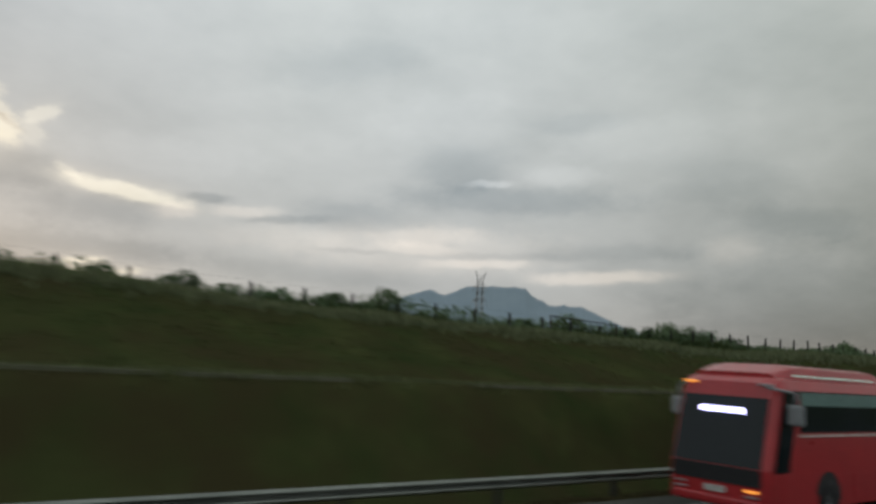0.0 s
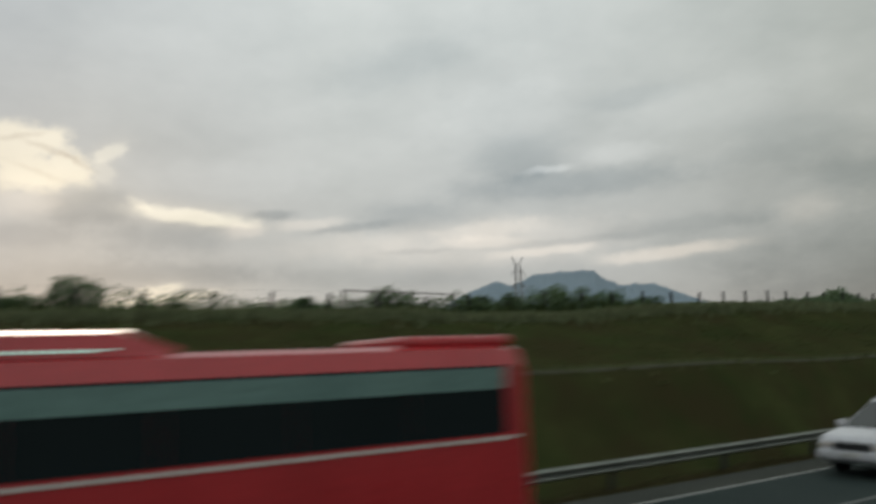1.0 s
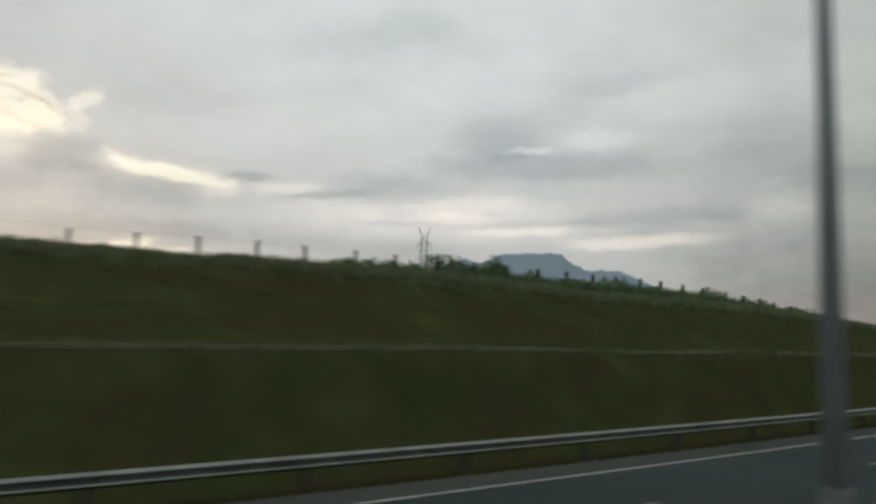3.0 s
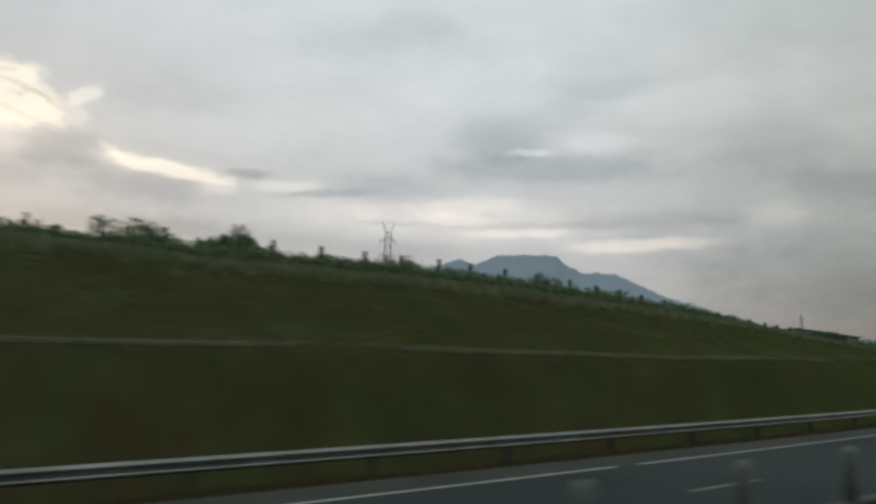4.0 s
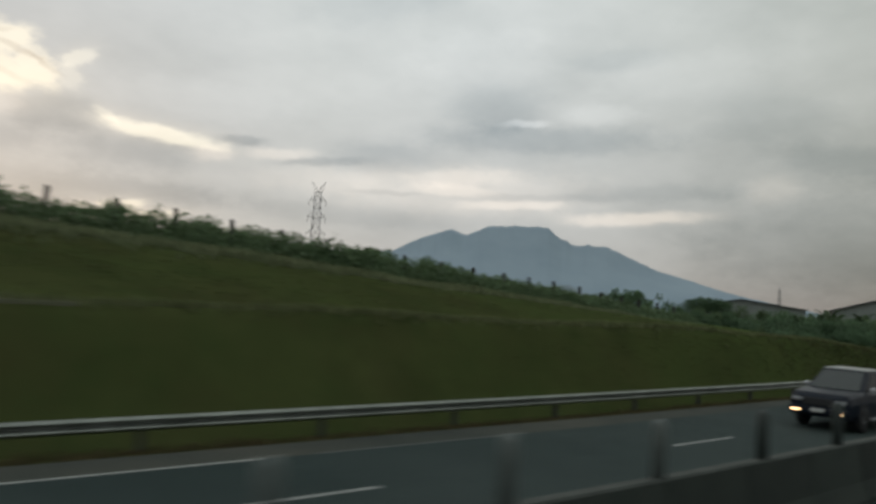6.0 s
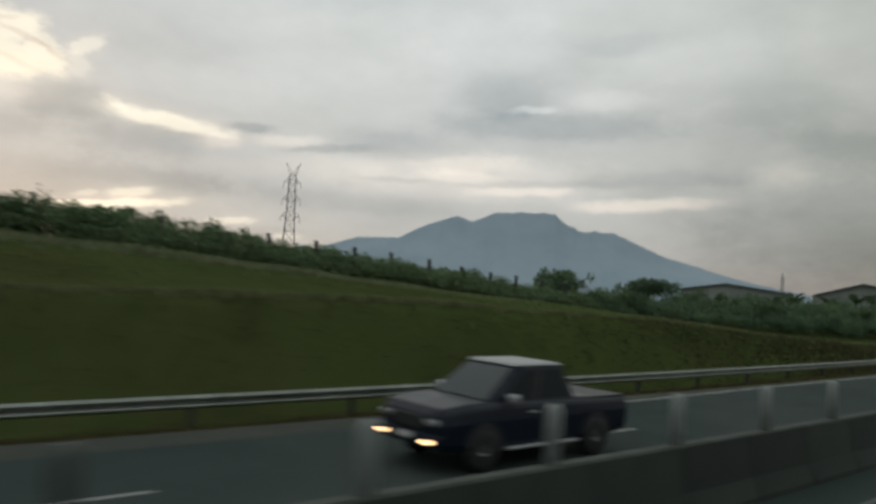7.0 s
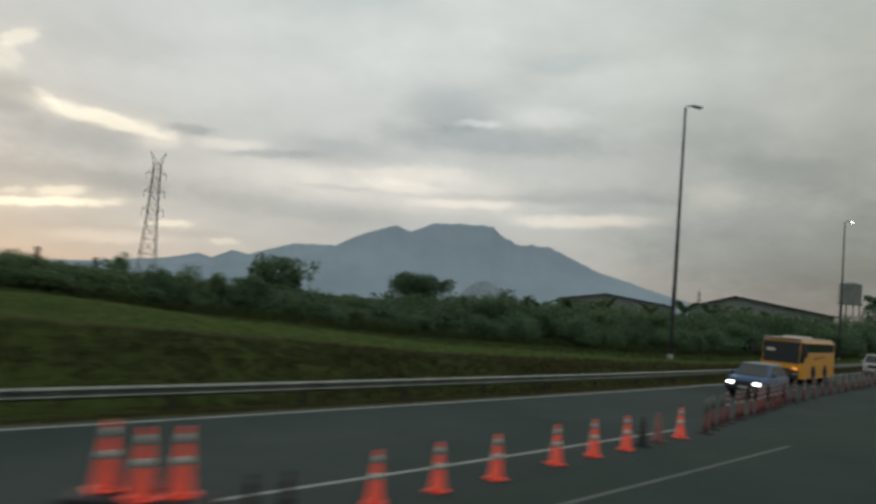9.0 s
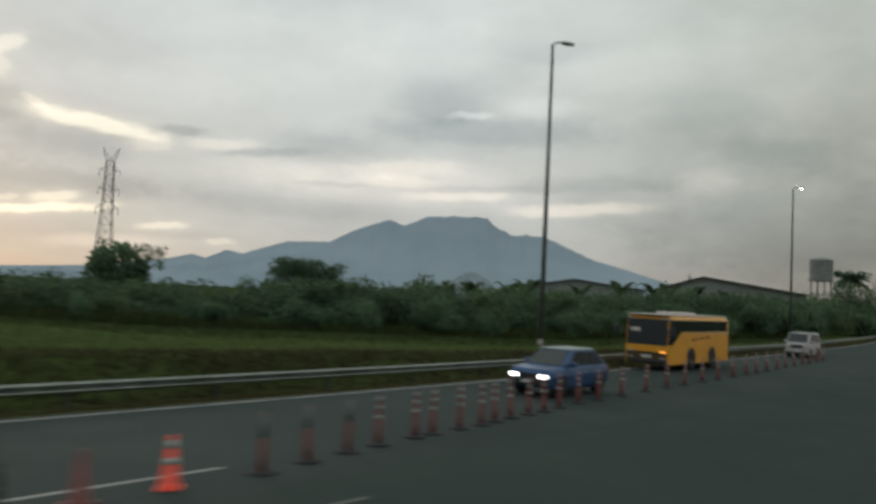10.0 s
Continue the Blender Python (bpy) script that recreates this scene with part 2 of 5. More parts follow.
def leafy(name, base, second, spread=0.25):
    m = material(name, base, second, rough=0.75, scale=1.5, fine_scale=9, spread=spread, spec=0.15)
    nt = m.node_tree
    b = nt.nodes["Principled BSDF"]
    geo = nt.nodes.new("ShaderNodeNewGeometry")
    hsv = nt.nodes.new("ShaderNodeHueSaturation")
    src = b.inputs["Base Color"].links[0].from_socket
    mr = nt.nodes.new("ShaderNodeMapRange")
    mr.inputs[3].default_value, mr.inputs[4].default_value = 0.7, 1.3
    nt.links.new(geo.outputs["Random Per Island"], mr.inputs[0])
    nt.links.new(mr.outputs[0], hsv.inputs["Value"])
    nt.links.new(src, hsv.inputs["Color"])
    nt.links.new(hsv.outputs[0], b.inputs["Base Color"])
    thin = nt.nodes.new("ShaderNodeBsdfTranslucent")
    nt.links.new(hsv.outputs[0], thin.inputs["Color"])
    blend = nt.nodes.new("ShaderNodeMixShader")
    blend.inputs[0].default_value = 0.4
    nt.links.new(b.outputs[0], blend.inputs[1])
    nt.links.new(thin.outputs[0], blend.inputs[2])
    nt.links.new(blend.outputs[0], nt.nodes["Material Output"].inputs["Surface"])
    return m


M_GRASS = material("grass_slope", (0.014, 0.027, 0.009), (0.060, 0.066, 0.026), rough=1.0, scale=0.5, fine_scale=2.2,
                   bump=0.12, bump_scale=9.0, spec=0.0, contrast=0.9, third=(0.037, 0.034, 0.016), third_scale=0.4, third_x=(-165.0, -105.0),
                   fresh=(0.044, 0.060, 0.020), fresh_x=(-162.0, -96.0))
M_BLADE_PALE = leafy("pale_grass_blades", (0.140, 0.175, 0.090), (0.175, 0.195, 0.105))
M_BLADE_SOFT = leafy("soft_bench_grass", (0.100, 0.122, 0.054), (0.125, 0.138, 0.066))
M_BLADE_TALL = leafy("tall_olive_grass", (0.080, 0.074, 0.036), (0.068, 0.072, 0.032))
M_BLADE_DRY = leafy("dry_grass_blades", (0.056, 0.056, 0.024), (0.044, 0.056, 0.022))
M_BLADE_VERGE = leafy("brown_verge_grass", (0.088, 0.070, 0.036), (0.066, 0.060, 0.030))
M_BLADE_MEADOW = leafy("meadow_grass", (0.088, 0.138, 0.041), (0.114, 0.153, 0.052))
M_BLADE = leafy("grass_blades", (0.046, 0.068, 0.021), (0.062, 0.080, 0.028))
M_LEAF = leafy("shrub_leaves", (0.088, 0.138, 0.070), (0.112, 0.158, 0.082))
M_LEAF_D = leafy("dark_leaves", (0.080, 0.138, 0.076), (0.100, 0.158, 0.088))
M_BANANA = leafy("banana_leaves", (0.048, 0.080, 0.040), (0.062, 0.092, 0.046))
M_BARK = material("bark", (0.09, 0.075, 0.06), rough=0.9, scale=6, bump=0.5)
M_ROAD = material("asphalt", (0.0258, 0.0402, 0.0378), (0.0208, 0.0326, 0.0308), rough=0.82, scale=0.35, fine_scale=40, bump=0.25,
                  bump_scale=120, spec=0.1, third=(0.0315, 0.0435, 0.0408), third_scale=0.12)
M_SHOULDER = material("dusty_shoulder_asphalt", (0.050, 0.056, 0.048), (0.036, 0.042, 0.037), rough=0.88, scale=0.5, fine_scale=40, bump=0.25,
                      bump_scale=120, spec=0.1, third=(0.058, 0.060, 0.050), third_scale=0.2)
M_ROAD_NEW = material("fresh_asphalt", (0.0220, 0.0384, 0.0330), (0.0178, 0.0312, 0.0270), rough=0.8, scale=0.3, fine_scale=40, bump=0.25,
                      bump_scale=120, spec=0.1, third=(0.0275, 0.0400, 0.0350), third_scale=0.10)
M_PAINT = material("road_paint", (0.40, 0.41, 0.38), (0.20, 0.21, 0.20), rough=0.6, scale=1.2, fine_scale=25, contrast=0.9)
M_PAINT_WORN = material("worn_road_paint", (0.29, 0.30, 0.285), (0.15, 0.16, 0.15), rough=0.7, scale=0.9, fine_scale=20, contrast=0.9)
M_PAINT_OLD = material("faded_road_paint", (0.15, 0.16, 0.15), (0.075, 0.085, 0.08), rough=0.7, scale=0.9, fine_scale=20, contrast=0.9)
M_PAINT_FAINT = material("nearly_worn_off_paint", (0.092, 0.102, 0.096), (0.045, 0.054, 0.050), rough=0.7, scale=0.9, fine_scale=20, contrast=0.9)
M_STEEL = material("galvanised_steel", (0.24, 0.26, 0.235), (0.15, 0.165, 0.148), rough=0.40, metal=0.7, scale=1.3, fine_scale=20)
M_POLE = material("pole_steel", (0.29, 0.31, 0.32), (0.22, 0.24, 0.25), rough=0.55, metal=0.15, scale=1.0)
M_POLE_D = material("dull_pole_steel", (0.095, 0.105, 0.100), (0.070, 0.080, 0.076), rough=0.7, metal=0.1, scale=1.0)
M_WHITE_C = material("white_painted_concrete", (0.27, 0.28, 0.25), (0.13, 0.14, 0.12), rough=0.85, scale=1.6, fine_scale=18, bump=0.3, contrast=0.8, third=(0.085, 0.092, 0.080), third_scale=1.1)
M_BLACK_C = material("black_painted_concrete", (0.012, 0.017, 0.014), (0.026, 0.032, 0.028), rough=0.85, scale=1.3, fine_scale=15, bump=0.3)
M_GREY_C = material("weathered_concrete", (0.19, 0.20, 0.18), (0.085, 0.092, 0.082), rough=0.9, scale=1.2, fine_scale=15, bump=0.4, third=(0.045, 0.050, 0.044), third_scale=1.6)
M_POST = material("pale_post_plastic", (0.20, 0.225, 0.21), (0.15, 0.17, 0.16), rough=0.6, scale=2.0)
M_EDGE = material("worn_barrier_edge", (0.15, 0.165, 0.15), (0.07, 0.08, 0.07), rough=0.9, scale=1.5, fine_scale=12, contrast=0.9)
M_EDGE_D = material("sooty_barrier_edge", (0.075, 0.085, 0.076), (0.022, 0.027, 0.023), rough=0.9, scale=0.8, fine_scale=9, contrast=0.9)
M_POST_M = material("dull_post_plastic", (0.100, 0.115, 0.108), (0.075, 0.088, 0.082), rough=0.6, scale=2.0)
M_POST_D = material("dark_post_plastic", (0.040, 0.050, 0.046), (0.028, 0.036, 0.033), rough=0.6, scale=2.0)
M_DIRT_C = material("soot_dark_concrete", (0.012, 0.018, 0.0145), (0.026, 0.033, 0.027), rough=0.9, scale=0.9, fine_scale=14, bump=0.4, spread=0.25)
M_ORANGE = material("orange_plastic", (0.92, 0.090, 0.048), (0.82, 0.078, 0.042), rough=0.45, scale=3, fine_scale=30, spec=0.4, contrast=0.3)
M_RED = material("faded_red_plastic", (0.20, 0.055, 0.050), (0.145, 0.045, 0.042), rough=0.5, scale=3, fine_scale=30, spec=0.4)
M_BAND = material("reflective_band", (0.60, 0.55, 0.50), (0.44, 0.40, 0.37), rough=0.4, scale=5, fine_scale=40)
M_BAND_OLD = material("dull_reflective_band", (0.40, 0.39, 0.37), (0.26, 0.25, 0.24), rough=0.5, scale=5, fine_scale=40)
M_GRIME = material("grimy_band", (0.055, 0.050, 0.042), (0.035, 0.032, 0.028), rough=0.8, scale=5, fine_scale=40)
M_RUBBER = material("black_rubber", (0.022, 0.022, 0.024), rough=0.8, scale=5)
# Distance haze is mixed into the forest's base colour as pale blue-grey.
M_MOUNTAIN = material("forest_mountain_haze_tint", (0.235, 0.295, 0.336), (0.216, 0.274, 0.316), rough=1.0, scale=0.003, fine_scale=0.0008,
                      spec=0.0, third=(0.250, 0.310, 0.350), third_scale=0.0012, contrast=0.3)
# Woods paled towards blue: the haze before the hill sits in this colour.
M_HILL = material("wooded_hill_haze_tint", (0.215, 0.26, 0.285), (0.19, 0.23, 0.255), rough=1.0, scale=0.03, fine_scale=0.2, spec=0.0, bump=0.6, bump_scale=0.2)
M_TOWER = material("lattice_steel", (0.34, 0.33, 0.33), rough=0.6, metal=0.3, scale=0.5)
M_DRAIN = material("mossy_drain_concrete", (0.135, 0.135, 0.095), (0.075, 0.085, 0.045), rough=0.95, scale=0.7, fine_scale=9, contrast=0.9)
M_FENCE = material("fence_concrete", (0.045, 0.044, 0.042), rough=0.9, scale=4)

# ---------------------------------------------------------------- mesh helpers


def mesh_ob(name, bm, mat):
    me = bpy.data.meshes.new(name)
    bm.to_mesh(me)
    bm.free()
    for mm in (mat if isinstance(mat, (list, tuple)) else (mat,)):
        me.materials.append(mm)
    return new(name, me)


def part(name, bm, mat, parent, label=""):
    ob = mesh_ob(name, bm, mat)
    ob.parent = parent
    if label:
        tagged(ob, label)
    return ob


def thing(name, at, label, category, group="", kind=""):
    ob = new(name)
    ob.empty_display_size = 0.2
    ob.matrix_basis = at
    return tagged(ob, label, category, group, kind)


def box(bm, x0, x1, y0, y1, z0, z1, bevel=0.0, segs=2):
    vs = [bm.verts.new((x, y, z)) for x in (x0, x1) for y in (y0, y1) for z in (z0, z1)]
    fs = []
    for f in ((0, 1, 3, 2), (4, 6, 7, 5), (0, 4, 5, 1), (2, 3, 7, 6), (0, 2, 6, 4), (1, 5, 7, 3)):
        fs.append(bm.faces.new([vs[i] for i in f]))
    if bevel:
        es = list({e for f in fs for e in f.edges})
        bmesh.ops.bevel(bm, geom=es, offset=bevel, segments=segs, affect="EDGES", profile=0.5)
    return bm


def tube(bm, p0, p1, r0, r1, n=10, caps=True, smooth=True):
    p0, p1 = Vector(p0), Vector(p1)
    d = (p1 - p0).normalized()
    u = d.orthogonal().normalized()
    v = d.cross(u)
    rings = []
    for p, r in ((p0, r0), (p1, r1)):
        rings.append([bm.verts.new(p + (u * math.cos(2 * math.pi * i / n) + v * math.sin(2 * math.pi * i / n)) * r) for i in range(n)])
    for i in range(n):
        f = bm.faces.new((rings[0][i], rings[0][(i + 1) % n], rings[1][(i + 1) % n], rings[1][i]))
        f.smooth = smooth
    if caps:
        bm.faces.new(rings[0][::-1])
        bm.faces.new(rings[1])
    return bm


def lathe(bm, profile, n=16, at=(0, 0, 0), axis="z"):
    rings = []
    for r, z in profile:
        ring = []
        for i in range(n):
            a = 2 * math.pi * i / n
            p = (r * math.cos(a), r * math.sin(a), z) if axis == "z" else (r * math.cos(a), z, r * math.sin(a))
            ring.append(bm.verts.new((p[0] + at[0], p[1] + at[1], p[2] + at[2])))
        rings.append(ring)
    for a, b in zip(rings, rings[1:]):
        for i in range(n):
            f = bm.faces.new((a[i], a[(i + 1) % n], b[(i + 1) % n], b[i]))
            f.smooth = True
    bm.faces.new(rings[0][::-1])
    bm.faces.new(rings[-1])
    bmesh.ops.recalc_face_normals(bm, faces=bm.faces)
    return bm


def loft(bm, sections, close=True, cap=True, smooth=False):
    rows = [[bm.verts.new(p) for p in sec] for sec in sections]
    n = len(rows[0])
    for a, b in zip(rows, rows[1:]):
        for i in range(n if close else n - 1):
            f = bm.faces.new((a[i], a[(i + 1) % n], b[(i + 1) % n], b[i]))
            f.smooth = smooth
    if cap and close:
        bm.faces.new(rows[0][::-1])
        bm.faces.new(rows[-1])
    bmesh.ops.recalc_face_normals(bm, faces=bm.faces)
    return bm


# ---------------------------------------------------------------- the line of the road
BEND, APEX = 0.000530, -88.0


def across(x, s):
    """y of the place s metres to the far side of the road's axis at x."""
    d = max(-250.0, min(220.0, x - APEX))
    return s + BEND * d * d + 2 * BEND * d * (x - APEX - d)


def bearing(x):
    return math.degrees(math.atan(2 * BEND * max(-250.0, min(220.0, x - APEX))))


def on_road(x, s, z=0.0, turn=0.0):
    return pose(x, across(x, s), z, 0, 0, bearing(x) + turn)


def knots(v, table):
    for (a, za), (b, zb) in zip(table, table[1:]):
        if v <= b:
            f = max(0.0, (v - a) / (b - a))
            f = f * f * (3 - 2 * f) * 0.5 + f * 0.5
            return za + (zb - za) * f
    return table[-1][1]


def straight(v, table):
    for (a, za), (b, zb) in zip(table, table[1:]):
        if v <= b:
            return za + (zb - za) * max(0.0, (v - a) / (b - a))
    return table[-1][1]


CREST = ((-330, 5.1), (-245, 5.0), (-236, 4.68), (-225, 4.68), (-208, 4.55), (-203, 4.8), (-197, 4.98), (-188, 5.25), (-176, 5.25), (-165, 5.1), (-150, 5.0), (-138, 4.70), (-130, 4.25),
         (-120, 3.66), (-110, 3.1), (-100, 2.75), (-90, 2.05), (-80, 1.43), (-70, 0.97), (-60, 0.68), (-50, 0.45), (-30, 0.1), (0, -0.2), (60, -0.4))


def edge_of_asphalt(x):
    return knots(x, ((-330, 9.92), (-112, 9.92), (-92, 9.62), (200, 9.62)))


def outer_line(x):
    return knots(x, ((-330, 8.82), (-130, 8.82), (-95, 9.25), (200, 9.25)))


def ground_z(x, s):
    zc = knots(x, CREST)
    zb = min(2.55, 0.80 * zc) if zc > 0 else zc
    zb = max(zb, -0.1)
    rough = 0.16 * noise.noise(Vector((x * 0.11, s * 0.16, 0)))
    z = knots(s, ((-60, -0.5), (-15.5, -0.4), (-14.2, -0.06), (9.0, -0.06), (10.2, -0.07), (10.9, -0.16), (11.4, -0.12), (13.4, zb), (14.1, zb + 0.02),
                  (22.0, zc), (32.0, zc + 0.2), (45.0, zc + 0.2), (75.0, -0.6), (400.0, -1.0)))
    fade = max(0.0, min(1.0, (s - 11.2) / 1.0)) if s > 0 else (1.0 if s < -17 else 0.0)
    return z + rough * fade


def build_ground():
    xs = [-4900, -2500, -1200, -700, -480, -380] + [-340 + 2.5 * i for i in range(193)] + [150, 180, 230, 320, 500, 900, 1600, 2800, 4900]
    ss = [-4900, -2000, -700, -250, -100, -50, -28, -20, -16, -15.5, -14.4, -8, 0, 8, 9.0, 9.5, 10.0, 10.4, 10.9, 11.4, 12.0, 12.6, 13.1, 13.4, 13.75, 14.1,
          14.8, 15.6, 16.5, 17.5, 18.5, 19.5, 20.5, 21.3, 22, 23, 24.5, 26.5, 29, 32, 36, 40, 45, 52, 60, 75, 110, 180, 300, 600, 1200, 2400, 4900]
    bm = bmesh.new()
    rows = [[bm.verts.new((x, across(x, s), ground_z(x, s))) for s in ss] for x in xs]
    for a, b in zip(rows, rows[1:]):
        for i in range(len(ss) - 1):
            bm.faces.new((a[i], b[i], b[i + 1], a[i + 1])).smooth = True
    tagged(mesh_ob("ground", bm, M_GRASS), "dark green grassy ground with a benched roadside bank", "ground", kind="structure")


def ribbon(name, x0, x1, s0, s1, z, mat, label, category, step=2.0, thick=0.05):
    """A strip that follows the road; s0 and s1 are numbers or functions of x."""
    bm = bmesh.new()
    n = max(2, int((x1 - x0) / step))
    sec = []
    for i in range(n + 1):
        x = x0 + (x1 - x0) * i / n
        a = s0(x) if callable(s0) else s0
        b = s1(x) if callable(s1) else s1
        sec.append([(x, across(x, a), z), (x, across(x, b), z), (x, across(x, b), z - thick), (x, across(x, a), z - thick)])
    loft(bm, sec)
    return tagged(mesh_ob(name, bm, mat), label, category, kind="structure")


build_ground()
ribbon("road", -600, 420, 1.75, outer_line, 0.0, M_ROAD, "grey worn asphalt of the opposite carriageway", "road", step=3.0)
ribbon("hard_shoulder", -600, 420, outer_line, edge_of_asphalt, 0.0, M_SHOULDER, "pale dusty asphalt shoulder beside the guardrail verge", "road", step=3.0)
ribbon("road", -600, 420, -14, 1.75, 0.0, M_ROAD_NEW, "darker fresh asphalt of the near carriageway", "road", step=3.0)


def bench_drain():
    """The shallow concrete drain along the bench, partly grown over."""
    g = random.Random(6)
    root = thing("bench_drain", pose(-200, across(-200, 13.45), 2.5), "pale weathered concrete drain edge along the bench of the bank", "drain", kind="structure")
    inv = root.matrix_basis.inverted()
    x = -318.0
    while x < -140:
        n = g.uniform(2.5, 7.0)
        bm = bmesh.new()
        sec = []
        for i in range(4):
            xx = x + n * i / 3
            zz = ground_z(xx, 13.4)
            yy = across(xx, 13.42)
            sec.append([inv @ Vector(p) for p in ((xx, yy - 0.07, zz - 0.1), (xx, yy - 0.07, zz + 0.045), (xx, yy + 0.07, zz + 0.05), (xx, yy + 0.09, zz - 0.1))])
        loft(bm, sec)
        part("drain_edge", bm, M_DRAIN, root)
        x += n + (g.uniform(0.1, 0.4) if g.random() < 0.7 else g.uniform(1, 4))


def road_line(x0, x1, s, w=0.10, mat=M_PAINT):
    f = s if callable(s) else (lambda x: s)
    ribbon("lane_marking", x0, x1, lambda x: f(x) - w / 2, lambda x: f(x) + w / 2, 0.006, mat,
           "worn white painted line on the asphalt", "road marking", thick=0.005)


bench_drain()
road_line(-330, -187, outer_line)
road_line(-186.2, -160.5, outer_line)
road_line(-159.6, -136.6, outer_line, 0.08)
road_line(-135.4, -129.5, outer_line, 0.08, M_PAINT_FAINT)
road_line(-110, 300, outer_line)
road_line(-330, -78.3, 3.28, 0.12, M_PAINT_WORN)
road_line(-330, -77.5, 0.47, 0.12, M_PAINT_FAINT)
for i in range(-14, 2):
    road_line(-127.3 + 11.4 * i, -124.5 + 11.4 * i, 6.23, 0.12, M_PAINT_OLD if i < -1 else M_PAINT_WORN)

# ---------------------------------------------------------------- guardrail


def build_guardrail():
    root = thing("guardrail", on_road(-100, 10.82, -0.16), "long galvanised steel roadside guardrail on short posts", "guardrail")
    inv = root.matrix_basis.inverted()
    prof = ((0.0, 0.0), (0.08, 0.05), (0.10, 0.075), (0.085, 0.10), (0.005, 0.145), (0.005, 0.165), (0.085, 0.205), (0.10, 0.235), (0.07, 0.265), (0.02, 0.285))
    x = -332.0
    while x < 150:
        bm = bmesh.new()
        sec = []
        for i in range(3):
            xx = x + 4.02 * i / 2
            m = inv @ on_road(xx, 10.82, 0.27)
            out = [m @ Vector((0, -d - 0.05, z)) for d, z in prof]
            sec.append(out + [m @ Vector((0, -d - 0.035, z)) for d, z in reversed(prof)])
        loft(bm, sec)
        part("beam", bm, M_STEEL, root)
        bm = bmesh.new()
        box(bm, -0.055, 0.055, -0.05, 0.07, -0.5, 0.66, 0.008, 1)
        bmesh.ops.transform(bm, matrix=inv @ on_road(x + 2, 10.85, -0.16), verts=bm.verts)
        part("post", bm, M_FENCE, root)
        x += 4.0


build_guardrail()

# ---------------------------------------------------------------- concrete median barrier
JERSEY = ((-0.30, 0.0), (-0.30, 0.08), (-0.17, 0.33), (-0.095, 0.92), (-0.075, 0.95), (0.075, 0.95), (0.095, 0.92), (0.17, 0.33), (0.30, 0.08), (0.30, 0.0))


def make_barrier(mat, at, label, patch=None):
    """A unit of concrete barrier: wide foot, stem and worn top edge, with a painted panel where it has one."""
    root = thing("jersey_barrier", at, label, "road barrier", "median barrier units")
    foot, stem, cap = JERSEY[:3] + JERSEY[-3:], JERSEY[2:4] + JERSEY[-4:-2], JERSEY[3:7]
    for nm, prof, mm in (("foot", foot, mat), ("stem", stem, mat), ("top_edge", cap, M_EDGE_D if mat in (M_DIRT_C, M_BLACK_C) else M_EDGE)):
        bm = bmesh.new()
        loft(bm, [[(xx, y * k, z) for y, z in prof] for xx, k in ((-1.0, 0.95), (-0.965, 1.0), (0.965, 1.0), (1.0, 0.95))])
        part(nm, bm, mm, root)
    if patch:
        pm, xa, xb, za, zb = patch

        def y_at(z):
            return -straight(z, ((0.08, 0.30), (0.33, 0.17), (0.92, 0.095)))

        # brushed on by hand: a domed outline that runs over the break between foot and stem
        bm = bmesh.new()
        sec = []
        for i in range(11):
            u = 2 * i / 10 - 1
            za2 = za + 0.05 * u * u
            zb2 = zb - 0.06 * abs(u) ** 6 if zb > 0.8 else max(0.34, za + (zb - za) * (1 - 0.5 * abs(u) ** 3.5) + 0.025 * math.sin(9 * u))
            xx = xa + (xb - xa) * i / 10
            out = [(xx, y_at(z) - 0.004, z) for z in (za2, 0.33, zb2)]
            sec.append(out + [(xx, y + 0.014, z) for xx, y, z in reversed(out)])
        loft(bm, sec)
        part("painted_panel", bm, pm, root, "black painted panel" if pm is M_BLACK_C else "worn white painted panel")
    return root


def build_barriers():
    made = {}
    special = {0: (M_GREY_C, "grey weathered", (M_BLACK_C, -0.92, 0.80, 0.09, 0.43)), 1: (M_GREY_C, "grey weathered", (M_BLACK_C, -0.97, 0.25, 0.09, 0.46)),
               2: (M_WHITE_C, "white painted", None), 3: (M_WHITE_C, "white and black painted", (M_BLACK_C, -0.995, 0.15, 0.08, 0.92)),
               4: (M_WHITE_C, "white and black painted", (M_BLACK_C, -0.15, 0.995, 0.08, 0.92)), 5: (M_GREY_C, "grey and black painted", (M_BLACK_C, -0.97, -0.25, 0.09, 0.91))}
    for i in range(72):
        at = on_road(-97.58 - 2.02 * i, 1.75)
        if i in special:
            mat, tone, patch = special[i]
            make_barrier(mat, at, f"{tone} concrete jersey barrier unit in the median", patch)
        elif "dark" in made:
            copy_thing(made["dark"], at)
        else:
            made["dark"] = make_barrier(M_DIRT_C, at @ Matrix.Diagonal((1, 1, 1.08, 1)), "soot-darkened concrete jersey barrier unit in the median")
    post = None
    for i in range(27):
        at = on_road(-98.7 if i == 0 else -102.54 - 2.71 * (i - 1), 1.75, 0.95)
        if i in (0, 10, 13):
            bm = lathe(bmesh.new(), ((0.09, 0.0), (0.09, 0.70), (0.08, 0.76), (0.05, 0.80), (0.0, 0.81)), 12)
            post = mesh_ob("barrier_post", bm, M_POST_D if i == 10 else M_POST_M if i == 13 else M_POST)
            post.matrix_basis = at
            tagged(post, f"short round {'dark grey' if i == 10 else 'pale grey'} post on top of the median barrier", "post", "barrier posts")
        else:
            copy_thing(post, at)


build_barriers()

